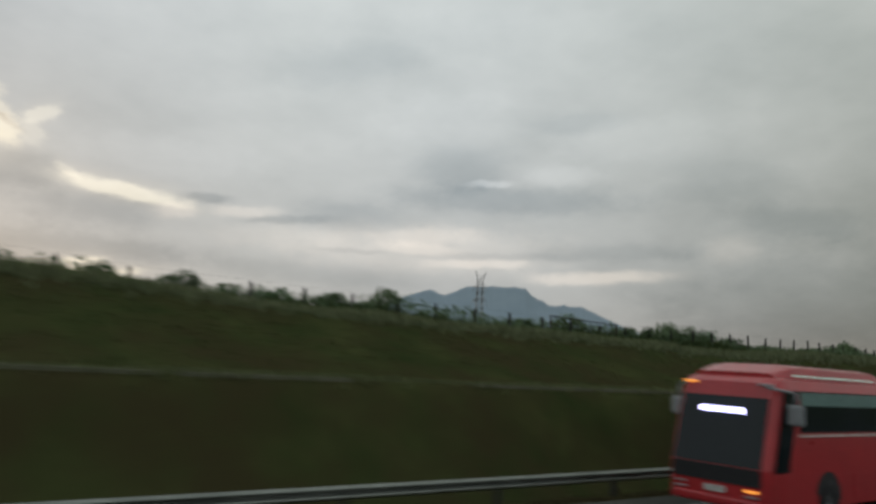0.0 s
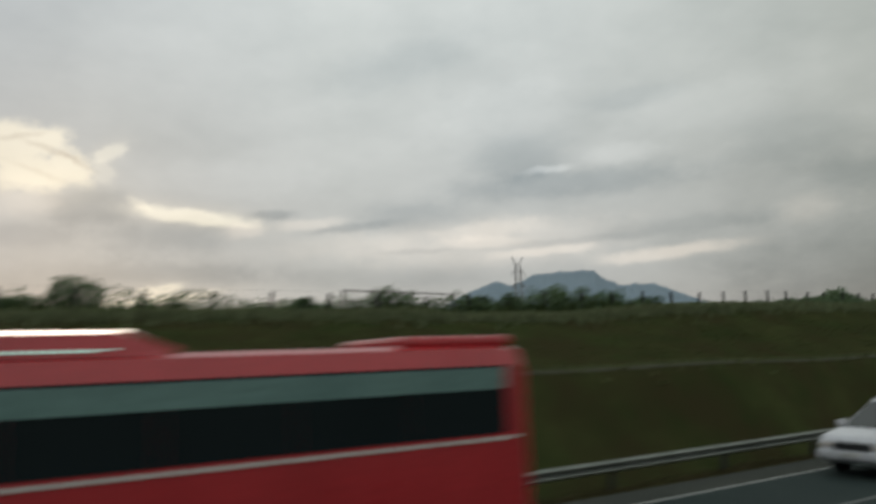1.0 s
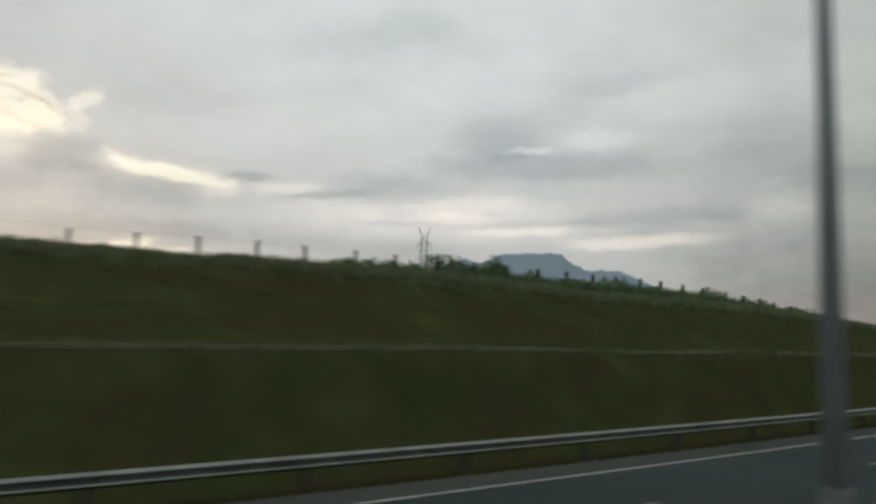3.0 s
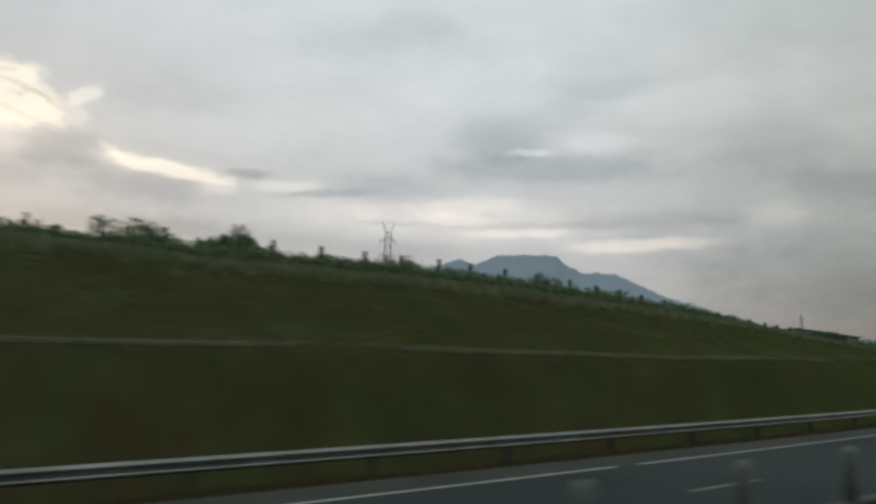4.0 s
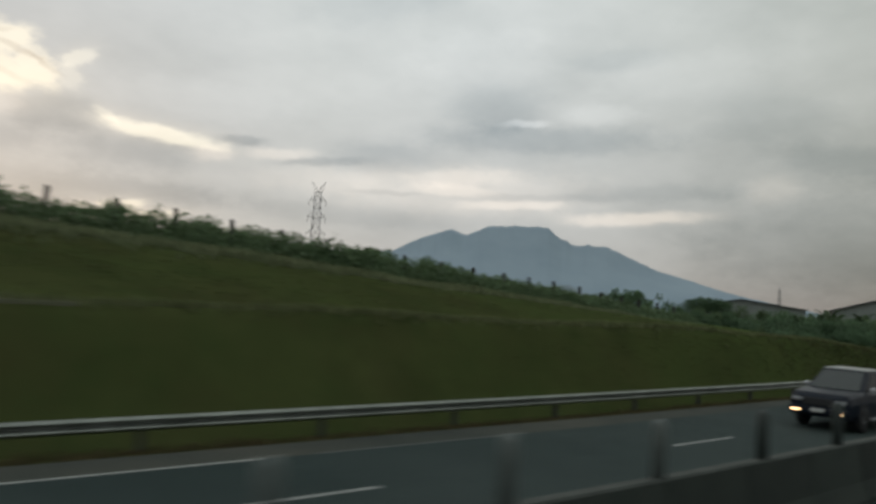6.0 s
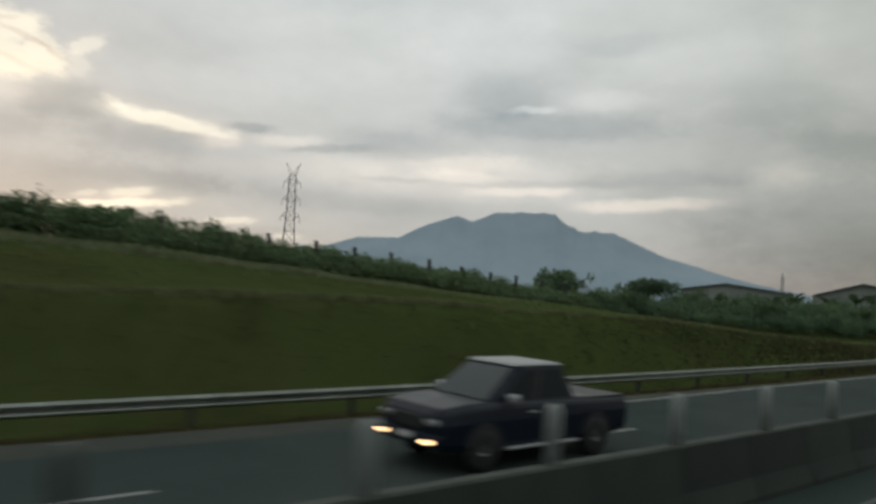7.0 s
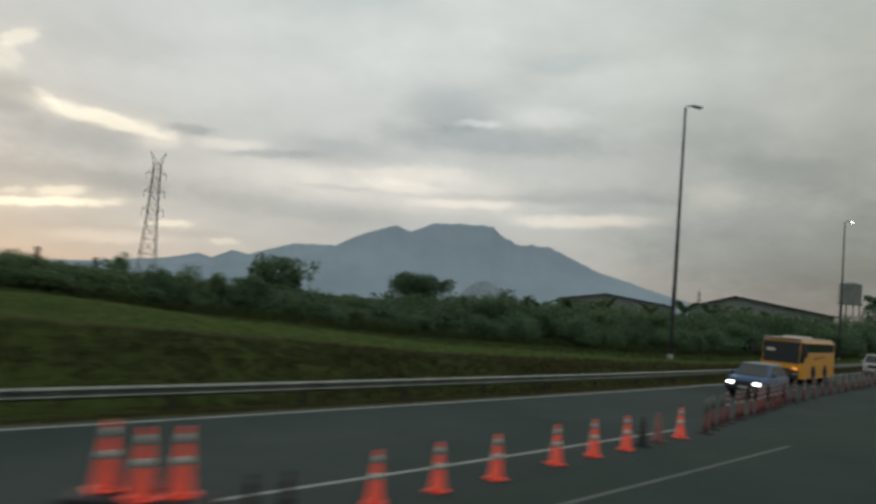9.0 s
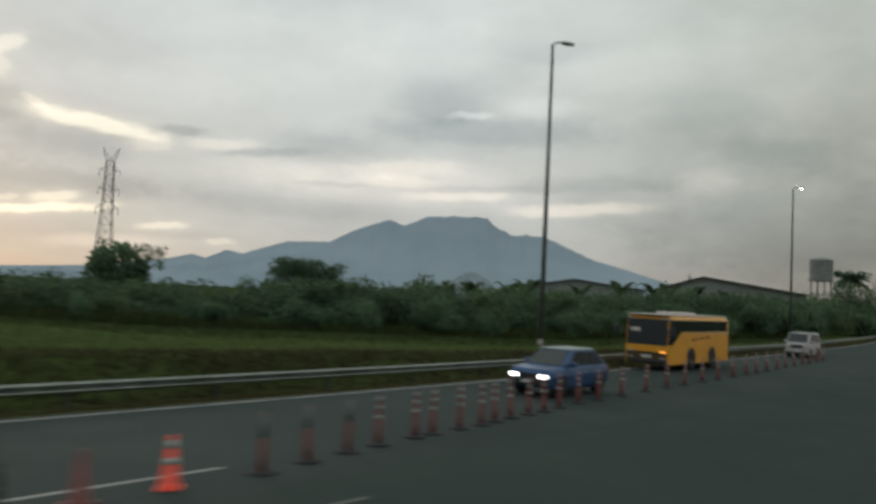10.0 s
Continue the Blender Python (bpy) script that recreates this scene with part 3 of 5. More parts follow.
# ---------------------------------------------------------------- mountains and far hills
RIDGE = ((-20, 0.3), (5, 0.45), (16, 0.6), (21, 0.95), (26.2, 1.7), (28.3, 2.25), (29.3, 2.0), (30.7, 2.7), (31.9, 2.5), (35.2, 3.65), (38.4, 3.8), (40.3, 4.85),
         (42.85, 5.78), (44.2, 5.40), (45.9, 6.2), (49.1, 6.33), (50.6, 6.28), (51.1, 5.75), (52.3, 5.12), (53.0, 4.98), (53.6, 5.12), (54.2, 5.0), (55.0, 5.02), (56.0, 4.62), (57.0, 4.15), (59.0, 3.3),
         (61.0, 2.8), (63.0, 2.2), (65.0, 1.7), (70, 0.8), (80, 0.3))
MTN_DIST = 4730.0


def build_mountain():
    bm = bmesh.new()
    rows = []
    n_az, depth = 520, (-900, -700, -520, -380, -260, -160, -80, -30, 0, 40, 110)
    for i in range(n_az + 1):
        a = -20 + 100 * i / n_az
        top = math.tan(radians(straight(a, RIDGE))) * MTN_DIST
        top *= 1 + 0.014 * noise.noise(Vector((a * 1.7, 0, 0))) + 0.013 * noise.noise(Vector((a * 5.0, 3, 0))) + 0.006 * noise.noise(Vector((a * 13.0, 5, 0)))
        row = []
        for d in depth:
            f = max(0.0, 1 + d / 900.0) if d <= 0 else 1 - d / 250.0
            gully = noise.noise(Vector((a * 0.9 + d * 0.002, d * 0.004, 7))) * 0.06 * (1 - abs(2 * f - 1)) if d < 0 else 0
            z = top * max(0.0, f ** 1.25 + gully) - 25 * (1 - f)
            r = MTN_DIST + d
            row.append(bm.verts.new((-88 + r * math.sin(radians(a)), r * math.cos(radians(a)), 3 + z)))
        rows.append(row)
    for a, b in zip(rows, rows[1:]):
        for j in range(len(depth) - 1):
            bm.faces.new((a[j], b[j], b[j + 1], a[j + 1])).smooth = True
    tagged(mesh_ob("mountain", bm, M_MOUNTAIN), "forested mountain with a flat summit, haze in its blue-grey colour", "mountain", kind="structure")


build_mountain()


def build_hill(x, y, rx, ry, top):
    bm = bmesh.new()
    rings = []
    for i in range(12):
        f = i / 11
        ring = []
        for j in range(40):
            a = 2 * math.pi * j / 40
            w = 1 + 0.16 * noise.noise(Vector((math.cos(a) * 2, math.sin(a) * 2, f * 2)))
            ring.append(bm.verts.new((rx * (1 - f) * w * math.cos(a), ry * (1 - f) * w * math.sin(a),
                                      top * (1 - (1 - f) ** 2.0) * (1 + 0.05 * noise.noise(Vector((a * 3, f * 6, 2)))))))
        rings.append(ring)
    for a, b in zip(rings, rings[1:]):
        for j in range(40):
            bm.faces.new((a[j], a[(j + 1) % 40], b[(j + 1) % 40], b[j])).smooth = True
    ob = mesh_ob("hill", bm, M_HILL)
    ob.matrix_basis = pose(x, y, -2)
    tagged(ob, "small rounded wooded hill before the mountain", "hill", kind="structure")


build_hill(485, 479, 34, 34, 31)

# ---------------------------------------------------------------- lattice tower


def build_tower(x, y, height, turn, label, scale=1.0):
    root = thing("transmission_tower", pose(x, y, -1.0, 0, 0, turn), label, "pylon")

    def half_width(z):
        return straight(z, ((0, 3.7), (0.36 * height, 2.4), (0.58 * height, 1.7), (height, 1.2)))

    levels = [0, 0.14, 0.27, 0.38, 0.48, 0.57, 0.65, 0.73, 0.81, 0.89, 0.95]
    r = 0.09 * scale
    for cx, cy in ((-1, -1), (1, -1), (1, 1), (-1, 1)):
        bm = bmesh.new()
        for a, b in zip(levels, levels[1:]):
            wa, wb = half_width(a * height), half_width(b * height)
            tube(bm, (cx * wa, cy * wa, a * height), (cx * wb, cy * wb, b * height), r * 1.5, r * 1.3, 6)
        part("leg", bm, M_TOWER, root)
    corners = ((-1, -1), (1, -1), (1, 1), (-1, 1))
    for k in range(4):
        bm = bmesh.new()
        p, q = corners[k], corners[(k + 1) % 4]
        for a, b in zip(levels, levels[1:]):
            wa, wb = half_width(a * height), half_width(b * height)
            tube(bm, (p[0] * wa, p[1] * wa, a * height), (q[0] * wb, q[1] * wb, b * height), r * 0.75, r * 0.75, 5)
            tube(bm, (q[0] * wa, q[1] * wa, a * height), (p[0] * wb, p[1] * wb, b * height), r * 0.75, r * 0.75, 5)
            tube(bm, (p[0] * wb, p[1] * wb, b * height), (q[0] * wb, q[1] * wb, b * height), r * 0.8, r * 0.8, 5)
        part("bracing", bm, M_TOWER, root)
    for zf, reach in ((0.60, 3.8), (0.74, 3.6), (0.88, 3.4)):
        for side in (-1, 1):
            bm = bmesh.new()
            z, w = zf * height, half_width(zf * height)
            tip = (side * reach, 0, z + 0.2)
            for cy in (-1, 1):
                tube(bm, (side * w, cy * w, z), tip, r, r * 0.7, 5)
                tube(bm, (side * w, cy * w, z + 1.8), tip, r * 0.8, r * 0.6, 5)
            tube(bm, tip, (tip[0], 0, z - 2.2), r * 1.2, r * 1.2, 6)
            part("crossarm", bm, M_TOWER, root)
    for side in (-1, 1):
        bm = bmesh.new()
        w = half_width(0.95 * height)
        for cy in (-1, 1):
            tube(bm, (side * w, cy * w, 0.95 * height), (side * 2.8, 0, 1.05 * height), r, r * 0.7, 5)
            tube(bm, (-side * w * 0.2, cy * w, 0.95 * height), (side * 2.8, 0, 1.05 * height), r * 0.7, r * 0.6, 5)
        part("earth_wire_peak", bm, M_TOWER, root)


build_tower(22.5, 255.1, 48.6, -35, "tall grey steel lattice power transmission tower")
build_tower(719, 354, 43, 20, "distant grey steel lattice transmission tower", 1.5)

# ---------------------------------------------------------------- street lamps
M_LAMP_LIT = glow("lit_lamp", (1.0, 0.95, 0.85), 6.0)
M_LAMP_HEAD = material("lamp_head_grey", (0.42, 0.43, 0.43), rough=0.4, metal=0.3)


def build_lamp(x, s, z0, height, r, arm_turn, label, lit=False, reach=1.6, mat=M_POLE, marker=None):
    at = on_road(x, s, z0, arm_turn)
    root = thing("street_lamp", at, label, "street lamp", "road lamps")
    bm = bmesh.new()
    tube(bm, (0, 0, 0), (0, 0, height), r, r * 0.5, 14)
    part("pole", bm, mat, root)
    if marker:
        bm = lathe(bmesh.new(), ((r + 0.004, marker), (r + 0.006, marker + 0.02), (r + 0.006, marker + 0.34), (r + 0.004, marker + 0.36)), 14)
        part("marker_band", bm, M_BAND_OLD, root, "pale marker band near the ground")
    bm = lathe(bmesh.new(), ((r * 2.2, 0), (r * 2.2, 0.04), (r * 1.3, 0.06), (r * 1.2, 0.35), (r, 0.4)), 14)
    part("base", bm, M_GREY_C, root)
    bm = bmesh.new()
    pts = [(0, 0, height - 0.1), (0, -0.25 * reach, height + 0.12), (0, -0.6 * reach, height + 0.2), (0, -reach, height + 0.22)]
    for a, b in zip(pts, pts[1:]):
        tube(bm, a, b, 0.05, 0.045, 8)
    part("arm", bm, mat, root)
    bm = bmesh.new()
    box(bm, -0.17, 0.17, -reach - 0.75, -reach + 0.1, height + 0.14, height + 0.30, 0.05)
    head = part("lamp_head", bm, M_LAMP_HEAD, root)
    bm = bmesh.new()
    box(bm, -0.13, 0.13, -reach - 0.65, -reach - 0.1, height + 0.115, height + 0.138, 0.01, 1)
    part("lens", bm, M_LAMP_LIT if lit else M_BAND, head)


for lx in (-106.6, -145.6, -184.4, -222.5):
    build_lamp(lx, 1.75, 0.95, 11.0, 0.15, 0, "tapered grey steel street lamp rising from the median barrier")
build_lamp(-48.2, 17.2, -0.1, 19.1, 0.17, 60, "very tall thin dark grey street lamp behind the guardrail", reach=0.7, mat=M_POLE_D, marker=0.54)
build_lamp(11.0, 17.2, -0.2, 18.9, 0.17, 60, "very tall thin street lamp with its lamp lit", True, reach=0.9, mat=M_POLE_D)

# ---------------------------------------------------------------- plants


def leaf(bm, p, size, aim, rng, narrow=0.55):
    """One pointed leaf: four corners, folded a little along the middle."""
    d = aim.normalized()
    u = d.cross(Vector((0.05, 0.03, 1.0))).normalized()
    u.rotate(Matrix.Rotation(rng.gauss(0, 0.6), 3, d))
    v0 = bm.verts.new(p)
    v1 = bm.verts.new(p + d * size * 0.5 + u * size * narrow * 0.5)
    v2 = bm.verts.new(p + d * size)
    v3 = bm.verts.new(p + d * size * 0.5 - u * size * narrow * 0.5)
    bm.faces.new((v0, v1, v2, v3))


def crown(bm, centre, radii, n, size, rng, lumps=7, hollow=0.12):
    """Leaves gathered in uneven clumps, so that the outline is ragged and has gaps."""
    cs = []
    for _ in range(lumps):
        a, b = rng.uniform(0, 6.28), rng.uniform(-0.5, 1.0)
        k = rng.uniform(0.35, 0.8)
        c = Vector((math.cos(a) * radii[0] * k, math.sin(a) * radii[1] * k, b * radii[2] * 0.7))
        cs.append((c, rng.uniform(0.32, 0.62)))
    for _ in range(n):
        c, r = rng.choice(cs)
        d = Vector((rng.gauss(0, 1), rng.gauss(0, 1), rng.gauss(0, 1))).normalized()
        q = rng.uniform(hollow, 1.0) ** 0.6
        p = Vector(centre) + c + Vector((d.x * radii[0], d.y * radii[1], d.z * radii[2])) * r * q
        if p.z < 0.02:
            p.z = rng.uniform(0.02, 0.3)
        leaf(bm, p, size * rng.uniform(0.6, 1.4), d + Vector((rng.uniform(-.7, .7), rng.uniform(-.7, .7), rng.uniform(-.3, .8))), rng)


def make_shrub(seed, w, h, n, size, mat, at, label, name="shrub"):
    rng = random.Random(seed)
    root = thing(name, at, label, name, "roadside " + name + " growth")
    bm = bmesh.new()
    for _ in range(5):
        a = rng.uniform(0, 6.28)
        tube(bm, (0.1 * math.cos(a), 0.1 * math.sin(a), -0.15), (w * 0.3 * math.cos(a), w * 0.3 * math.sin(a), h * 0.7), 0.03, 0.012, 5)
    part("stem", bm, M_BARK, root)
    bm = bmesh.new()
    crown(bm, (0, 0, h * 0.45), (w * 0.5, w * 0.5, h * 0.55), n, size, rng, lumps=9)
    part("foliage", bm, mat, root)
    return root


SHRUB = "dense dark green shrub growing in a wild roadside hedge"
rng = random.Random(11)


def planted(x, s, sink=0.05):
    return x, across(x, s), ground_z(x, s) - sink


def spot(x, s, scale, sink=0.05):
    px, py, pz = planted(x, s, sink)
    return pose(px, py, pz, 0, 0, rng.uniform(0, 360)) @ Matrix.Diagonal((scale * rng.uniform(0.85, 1.15), scale * rng.uniform(0.85, 1.15), scale * rng.uniform(0.85, 1.15), 1))


# wild shrubs along the fence on top of the bank: thin at first, thicker further on
kinds = [make_shrub(20 + i, w, h, n, sz, mat, spot(-300 + 3 * i, 33, 1.0), SHRUB) for i, (w, h, n, sz, mat) in enumerate((
    (2.4, 1.5, 2200, 0.15, M_LEAF), (1.8, 1.7, 1800, 0.14, M_LEAF_D), (3.0, 1.4, 2400, 0.16, M_LEAF), (2.2, 2.0, 2200, 0.16, M_LEAF_D), (2.6, 1.8, 2400, 0.15, M_LEAF)))]
x = -300.0
while x < -62:
    if x < -168:
        thick, tall, gap = 0.62, 0.95, 2.0
    elif x < -128:
        thick, tall, gap = 0.97, 0.88, 1.35
    elif x < -108:
        thick, tall, gap = 0.97, 1.10, 1.35
    else:
        thick, tall, gap = 0.97, 0.86, 1.35
    if rng.random() < thick and not -236 < x < -168:
        copy_thing(rng.choice(kinds), spot(x, rng.uniform(31.5, 36.5), tall * rng.uniform(0.78, 1.1)))
    x += gap * rng.uniform(0.7, 1.3)
for bx, bs, sc in ((-117.6, 33.2, 1.4), (-156.9, 36.6, 1.75), (-157.4, 36.3, 1.5), (-115.3, 34.9, 1.45), (-111.8, 33.0, 1.3), (-92.3, 34.7, 1.35),
                   (-81, 37, 1.3), (-122.5, 34.0, 1.3), (-104, 34.5, 1.2), (-127, 35, 1.3), (-131, 35, 1.25), (-98, 35, 1.2), (-164.2, 33.2, 1.25), (-163.0, 33.0, 1.15)):
    copy_thing(kinds[int(abs(bx)) % 5], spot(bx, bs, sc))

# single shrubs with gaps between them along the old fence
for bx in (-232.9, -230.8, -228.0, -226.2, -224.4, -220.5, -214.5, -213.3, -208.4, -204.0, -201.9, -199.7, -197.4, -195.9, -194.4, -192.3, -189.3, -186.7):
    copy_thing(kinds[int(abs(bx) * 10) % 5], spot(bx, rng.uniform(32.4, 33.6), rng.uniform(0.72, 1.0)))
for i in range(14):
    copy_thing(rng.choice(kinds), spot(-183.0 + 1.1 * i, rng.uniform(32, 35), rng.uniform(0.3, 0.5)))

HEDGE_FRONT = ((-86, 31.0), (-70, 27.5), (-50, 24.5), (0, 23.5), (40, 19.0), (60, 15.5), (80, 13.0), (170, 12.4))
# the taller hedge beside the open grass further on
big = [make_shrub(40 + i, w, h, n, sz, mat, spot(-58 + 4 * i, 29, 1.0), "tall dark green bush in a dense thicket beside the grass", "bush") for i, (w, h, n, sz, mat) in enumerate((
    (4.2, 2.9, 3400, 0.23, M_LEAF_D), (3.6, 3.3, 3200, 0.22, M_LEAF), (5.0, 2.7, 3700, 0.24, M_LEAF_D), (3.4, 3.6, 3200, 0.23, M_LEAF_D)))]
x = -84.0
while x < 170:
    grow = knots(x, ((-84, 0.45), (-70, 0.50), (-62, 0.60), (-54, 0.96), (-46, 0.88), (-28, 1.12), (-14, 1.36), (20, 1.72), (60, 1.95), (170, 2.15)))
    for row in range(3):
        front = knots(x, HEDGE_FRONT)
        if row or rng.random() < 0.9:
            copy_thing(rng.choice(big), spot(x + rng.uniform(-1, 1), front + row * 3.6 + rng.uniform(-0.8, 1.2), grow * rng.uniform(0.72, 1.05) * (0.8 if row == 0 else 1.0)))
    x += 2.3 * grow * rng.uniform(0.8, 1.2)
for i, (bx, bs, sc) in enumerate(((-80.5, 30.6, 0.68), (-78.2, 31.4, 0.76), (-76.0, 30.8, 0.80), (-74.2, 31.6, 0.74), (-72.6, 30.8, 0.58))):
    copy_thing(big[i % 4], spot(bx, bs, sc))
# a belt of bushes in the flat land behind the hedge
for i in range(22):
    copy_thing(big[(i * 3) % 4], pose(-34.0 + 4.4 * i, 58.0 + 5.0 * math.sin(i * 1.7), -0.5, 0, 0, i * 77) @ Matrix.Diagonal((1.6, 1.6, 1.72 + 0.14 * math.sin(i * 2.3), 1)))


def make_tree(x, y, z0, height, spread, seed, label, flat=False, sprigs=0, n=2600, size=0.32, mat=M_LEAF_D):
    rng2 = random.Random(seed)
    root = thing("tree", pose(x, y, z0), label, "tree")
    bm = bmesh.new()
    knee = Vector((rng2.uniform(-.2, .2), rng2.uniform(-.2, .2), height * 0.35))
    tube(bm, (0, 0, -0.3), knee, 0.20, 0.15, 9)
    limbs = []
    for k in range(7):
        a = k * 0.9 + rng2.uniform(-.3, .3)
        tip = Vector((math.cos(a) * spread * 0.38, math.sin(a) * spread * 0.38, height * (0.78 if flat else rng2.uniform(0.6, 0.9))))
        mid = knee.lerp(tip, 0.5) + Vector((0, 0, -0.2))
        tube(bm, knee, mid, 0.11, 0.07, 7)
        tube(bm, mid, tip, 0.07, 0.03, 6)
        limbs.append(tip)
    for _ in range(sprigs):
        a = rng2.uniform(0, 6.28)
        base = rng2.choice(limbs)
        tip = base + Vector((math.cos(a) * spread * 0.22, math.sin(a) * spread * 0.22, height * rng2.uniform(0.08, 0.19)))
        tube(bm, base, tip, 0.07, 0.035, 5)
        limbs.append(tip)
    part("trunk", bm, M_BARK, root)
    bm = bmesh.new()
    if flat:
        for tip in limbs:
            crown(bm, tip + Vector((0, 0, 0.1)), (spread * 0.32, spread * 0.32, height * 0.21), n // len(limbs), size * 0.8, rng2, lumps=9)
    else:
        crown(bm, (0, 0, height * 0.48), (spread * 0.46, spread * 0.46, height * 0.44), int(n * 0.8), size, rng2, lumps=14)
        for tip in limbs[7:]:
            crown(bm, tip - Vector((0, 0, 0.25)), (0.55, 0.55, 0.6), 90, size * 0.75, rng2, lumps=4)
    part("crown", bm, mat, root)


make_tree(-59.1, 52.5, -0.1, 6.0, 5.2, 3, "dense dark tree with loose leafy sprigs rising from its top", sprigs=12, n=11000)
make_tree(-42.7, 49.5, -0.3, 6.1, 5.8, 5, "small spreading tree with a broad loose crown", flat=True, n=6000)
make_tree(60, 52, -0.5, 6.6, 7.0, 15, "dense dark tree in front of the warehouses", n=2600, size=0.42)
make_tree(77, 32.2, -0.5, 10.6, 8.5, 17, "tall dense dark tree beside the palm", n=3200, size=0.42)
make_tree(92, 30.5, -0.5, 11.4, 9.0, 18, "tall dense dark tree beside the palm", n=3200, size=0.42)
make_tree(104, 27.5, -0.5, 11.2, 9.0, 19, "tall dense dark tree at the end of the hedge", n=3000, size=0.42)


for bx, by, sc in ((-42.0, 46.5, 1.25), (-45.5, 47.0, 1.15), (-39.0, 47.5, 1.2), (-43.5, 51.5, 1.3), (-58.0, 49.0, 1.0), (-61.0, 50.0, 1.05), (-55.5, 51.0, 1.05), (-50.0, 46.0, 0.95)):
    copy_thing(big[int(abs(bx)) % 4], pose(bx, by, -0.2, 0, 0, bx * 50) @ Matrix.Diagonal((sc, sc, sc, 1)))


def make_banana(at, seed):
    rng2 = random.Random(seed)
    root = thing("banana_plant", at, "banana plant with long torn arching leaves", "banana plant", "banana plants in the hedge")
    bm = bmesh.new()
    tube(bm, (0, 0, -0.2), (0, 0, 3.0), 0.16, 0.09, 9)
    part("pseudostem", bm, M_BANANA, root)
    for k in range(8):
        a = k * 0.785 + rng2.uniform(-.3, .3)
        rise, reach = rng2.uniform(0.9, 2.3), rng2.uniform(0.7, 1.7)
        bm = bmesh.new()
        rows = []
        for i in range(8):
            f = i / 7
            c = Vector((math.cos(a) * reach * f, math.sin(a) * reach * f, 2.9 + rise * (f - 0.62 * f * f * f)))
            w = 0.30 * math.sin(math.pi * min(1, 0.10 + 0.88 * f)) + 0.01
            side = Vector((-math.sin(a), math.cos(a), 0)) * w
            rows.append([bm.verts.new(c + side - Vector((0, 0, w * 0.35))), bm.verts.new(c), bm.verts.new(c - side - Vector((0, 0, w * 0.35)))])
        for r0, r1 in zip(rows, rows[1:]):
            bm.faces.new((r0[0], r0[1], r1[1], r1[0]))
            bm.faces.new((r0[1], r0[2], r1[2], r1[1]))
        part("leaf_blade", bm, M_BANANA, root)
    return root


banana = None
for bx, by, sc in ((-36.5, 38.7, 1.08), (-15, 43.1, 1.3), (-18.5, 41.5, 1.15), (-2.7, 38.3, 1.4), (-52.6, 32.5, 0.86), (-54.3, 33.0, 0.9), (-49.0, 33.4, 0.85), (-30.5, 39.0, 1.1), (-33.0, 40.5, 1.02), (9, 39.5, 1.45), (16, 41, 1.5), (28, 42, 1.55), (40, 42, 1.5), (-9, 40, 1.25), (-24, 39, 1.15)):
    m = pose(bx, by, -0.4, 0, 0, rng.uniform(0, 360)) @ Matrix.Diagonal((sc * 1.2, sc * 1.2, sc * 1.2, 1))
    if banana is None:
        banana = make_banana(pose(bx, by, -0.4), 4)
    else:
        copy_thing(banana, m)

# ---------------------------------------------------------------- fence on the bank
fence = thing("fence", pose(-180, across(-180, 31.8), ground_z(-180, 31.8)), "old fence of dark concrete posts along the top of the bank", "fence")
f_inv = fence.matrix_basis.inverted()
post_mesh = None


def post_x(i):
    """Posts 2.8 m apart, a little closer where the old fence was mended."""
    x = -308.86 + 2.81 * i
    return x + knots(x, ((-310, 0.0), (-172, 0.0), (-154, -0.35), (-143, -1.2), (-133, -0.2), (-110, 0.2), (-80, 0.2)))


for i in range(81):
    px, py, pz = planted(post_x(i) + rng.uniform(-.08, .08), 31.8, 0.2)
    if post_mesh is None:
        bm = bmesh.new()
        box(bm, -0.095, 0.095, -0.095, 0.095, 0, 1.75, 0.015, 1)
        post = part("post", bm, M_FENCE, fence)
        post_mesh = post.data
    else:
        post = new("post", post_mesh)
        post.parent = fence
    tall = knots(px, ((-310, 1.0), (-185, 1.0), (-165, 1.25), (-155, 1.30), (-146, 1.42), (-130, 1.48), (-120, 1.40), (-80, 1.25)))
    thin = knots(px, ((-310, 0.7), (-172, 0.7), (-155, 0.95), (-80, 0.95)))
    post.matrix_basis = f_inv @ pose(px, py, pz, rng.uniform(-3, 3), rng.uniform(-3, 3), 0) @ Matrix.Diagonal((thin, thin, tall, 1))
for h in (0.75, 1.2, 1.62):
    bm = bmesh.new()
    for i in range(60):
        p = Vector((-310 + 3.78 * i, across(-310 + 3.78 * i, 31.8), ground_z(-310 + 3.78 * i, 31.8) + h))
        q = Vector((-310 + 3.78 * (i + 1), across(-310 + 3.78 * (i + 1), 31.8), ground_z(-310 + 3.78 * (i + 1), 31.8) + h))
        tube(bm, f_inv @ p, f_inv @ q, 0.0032, 0.0032, 4, False)
    part("wire", bm, M_FENCE, fence)

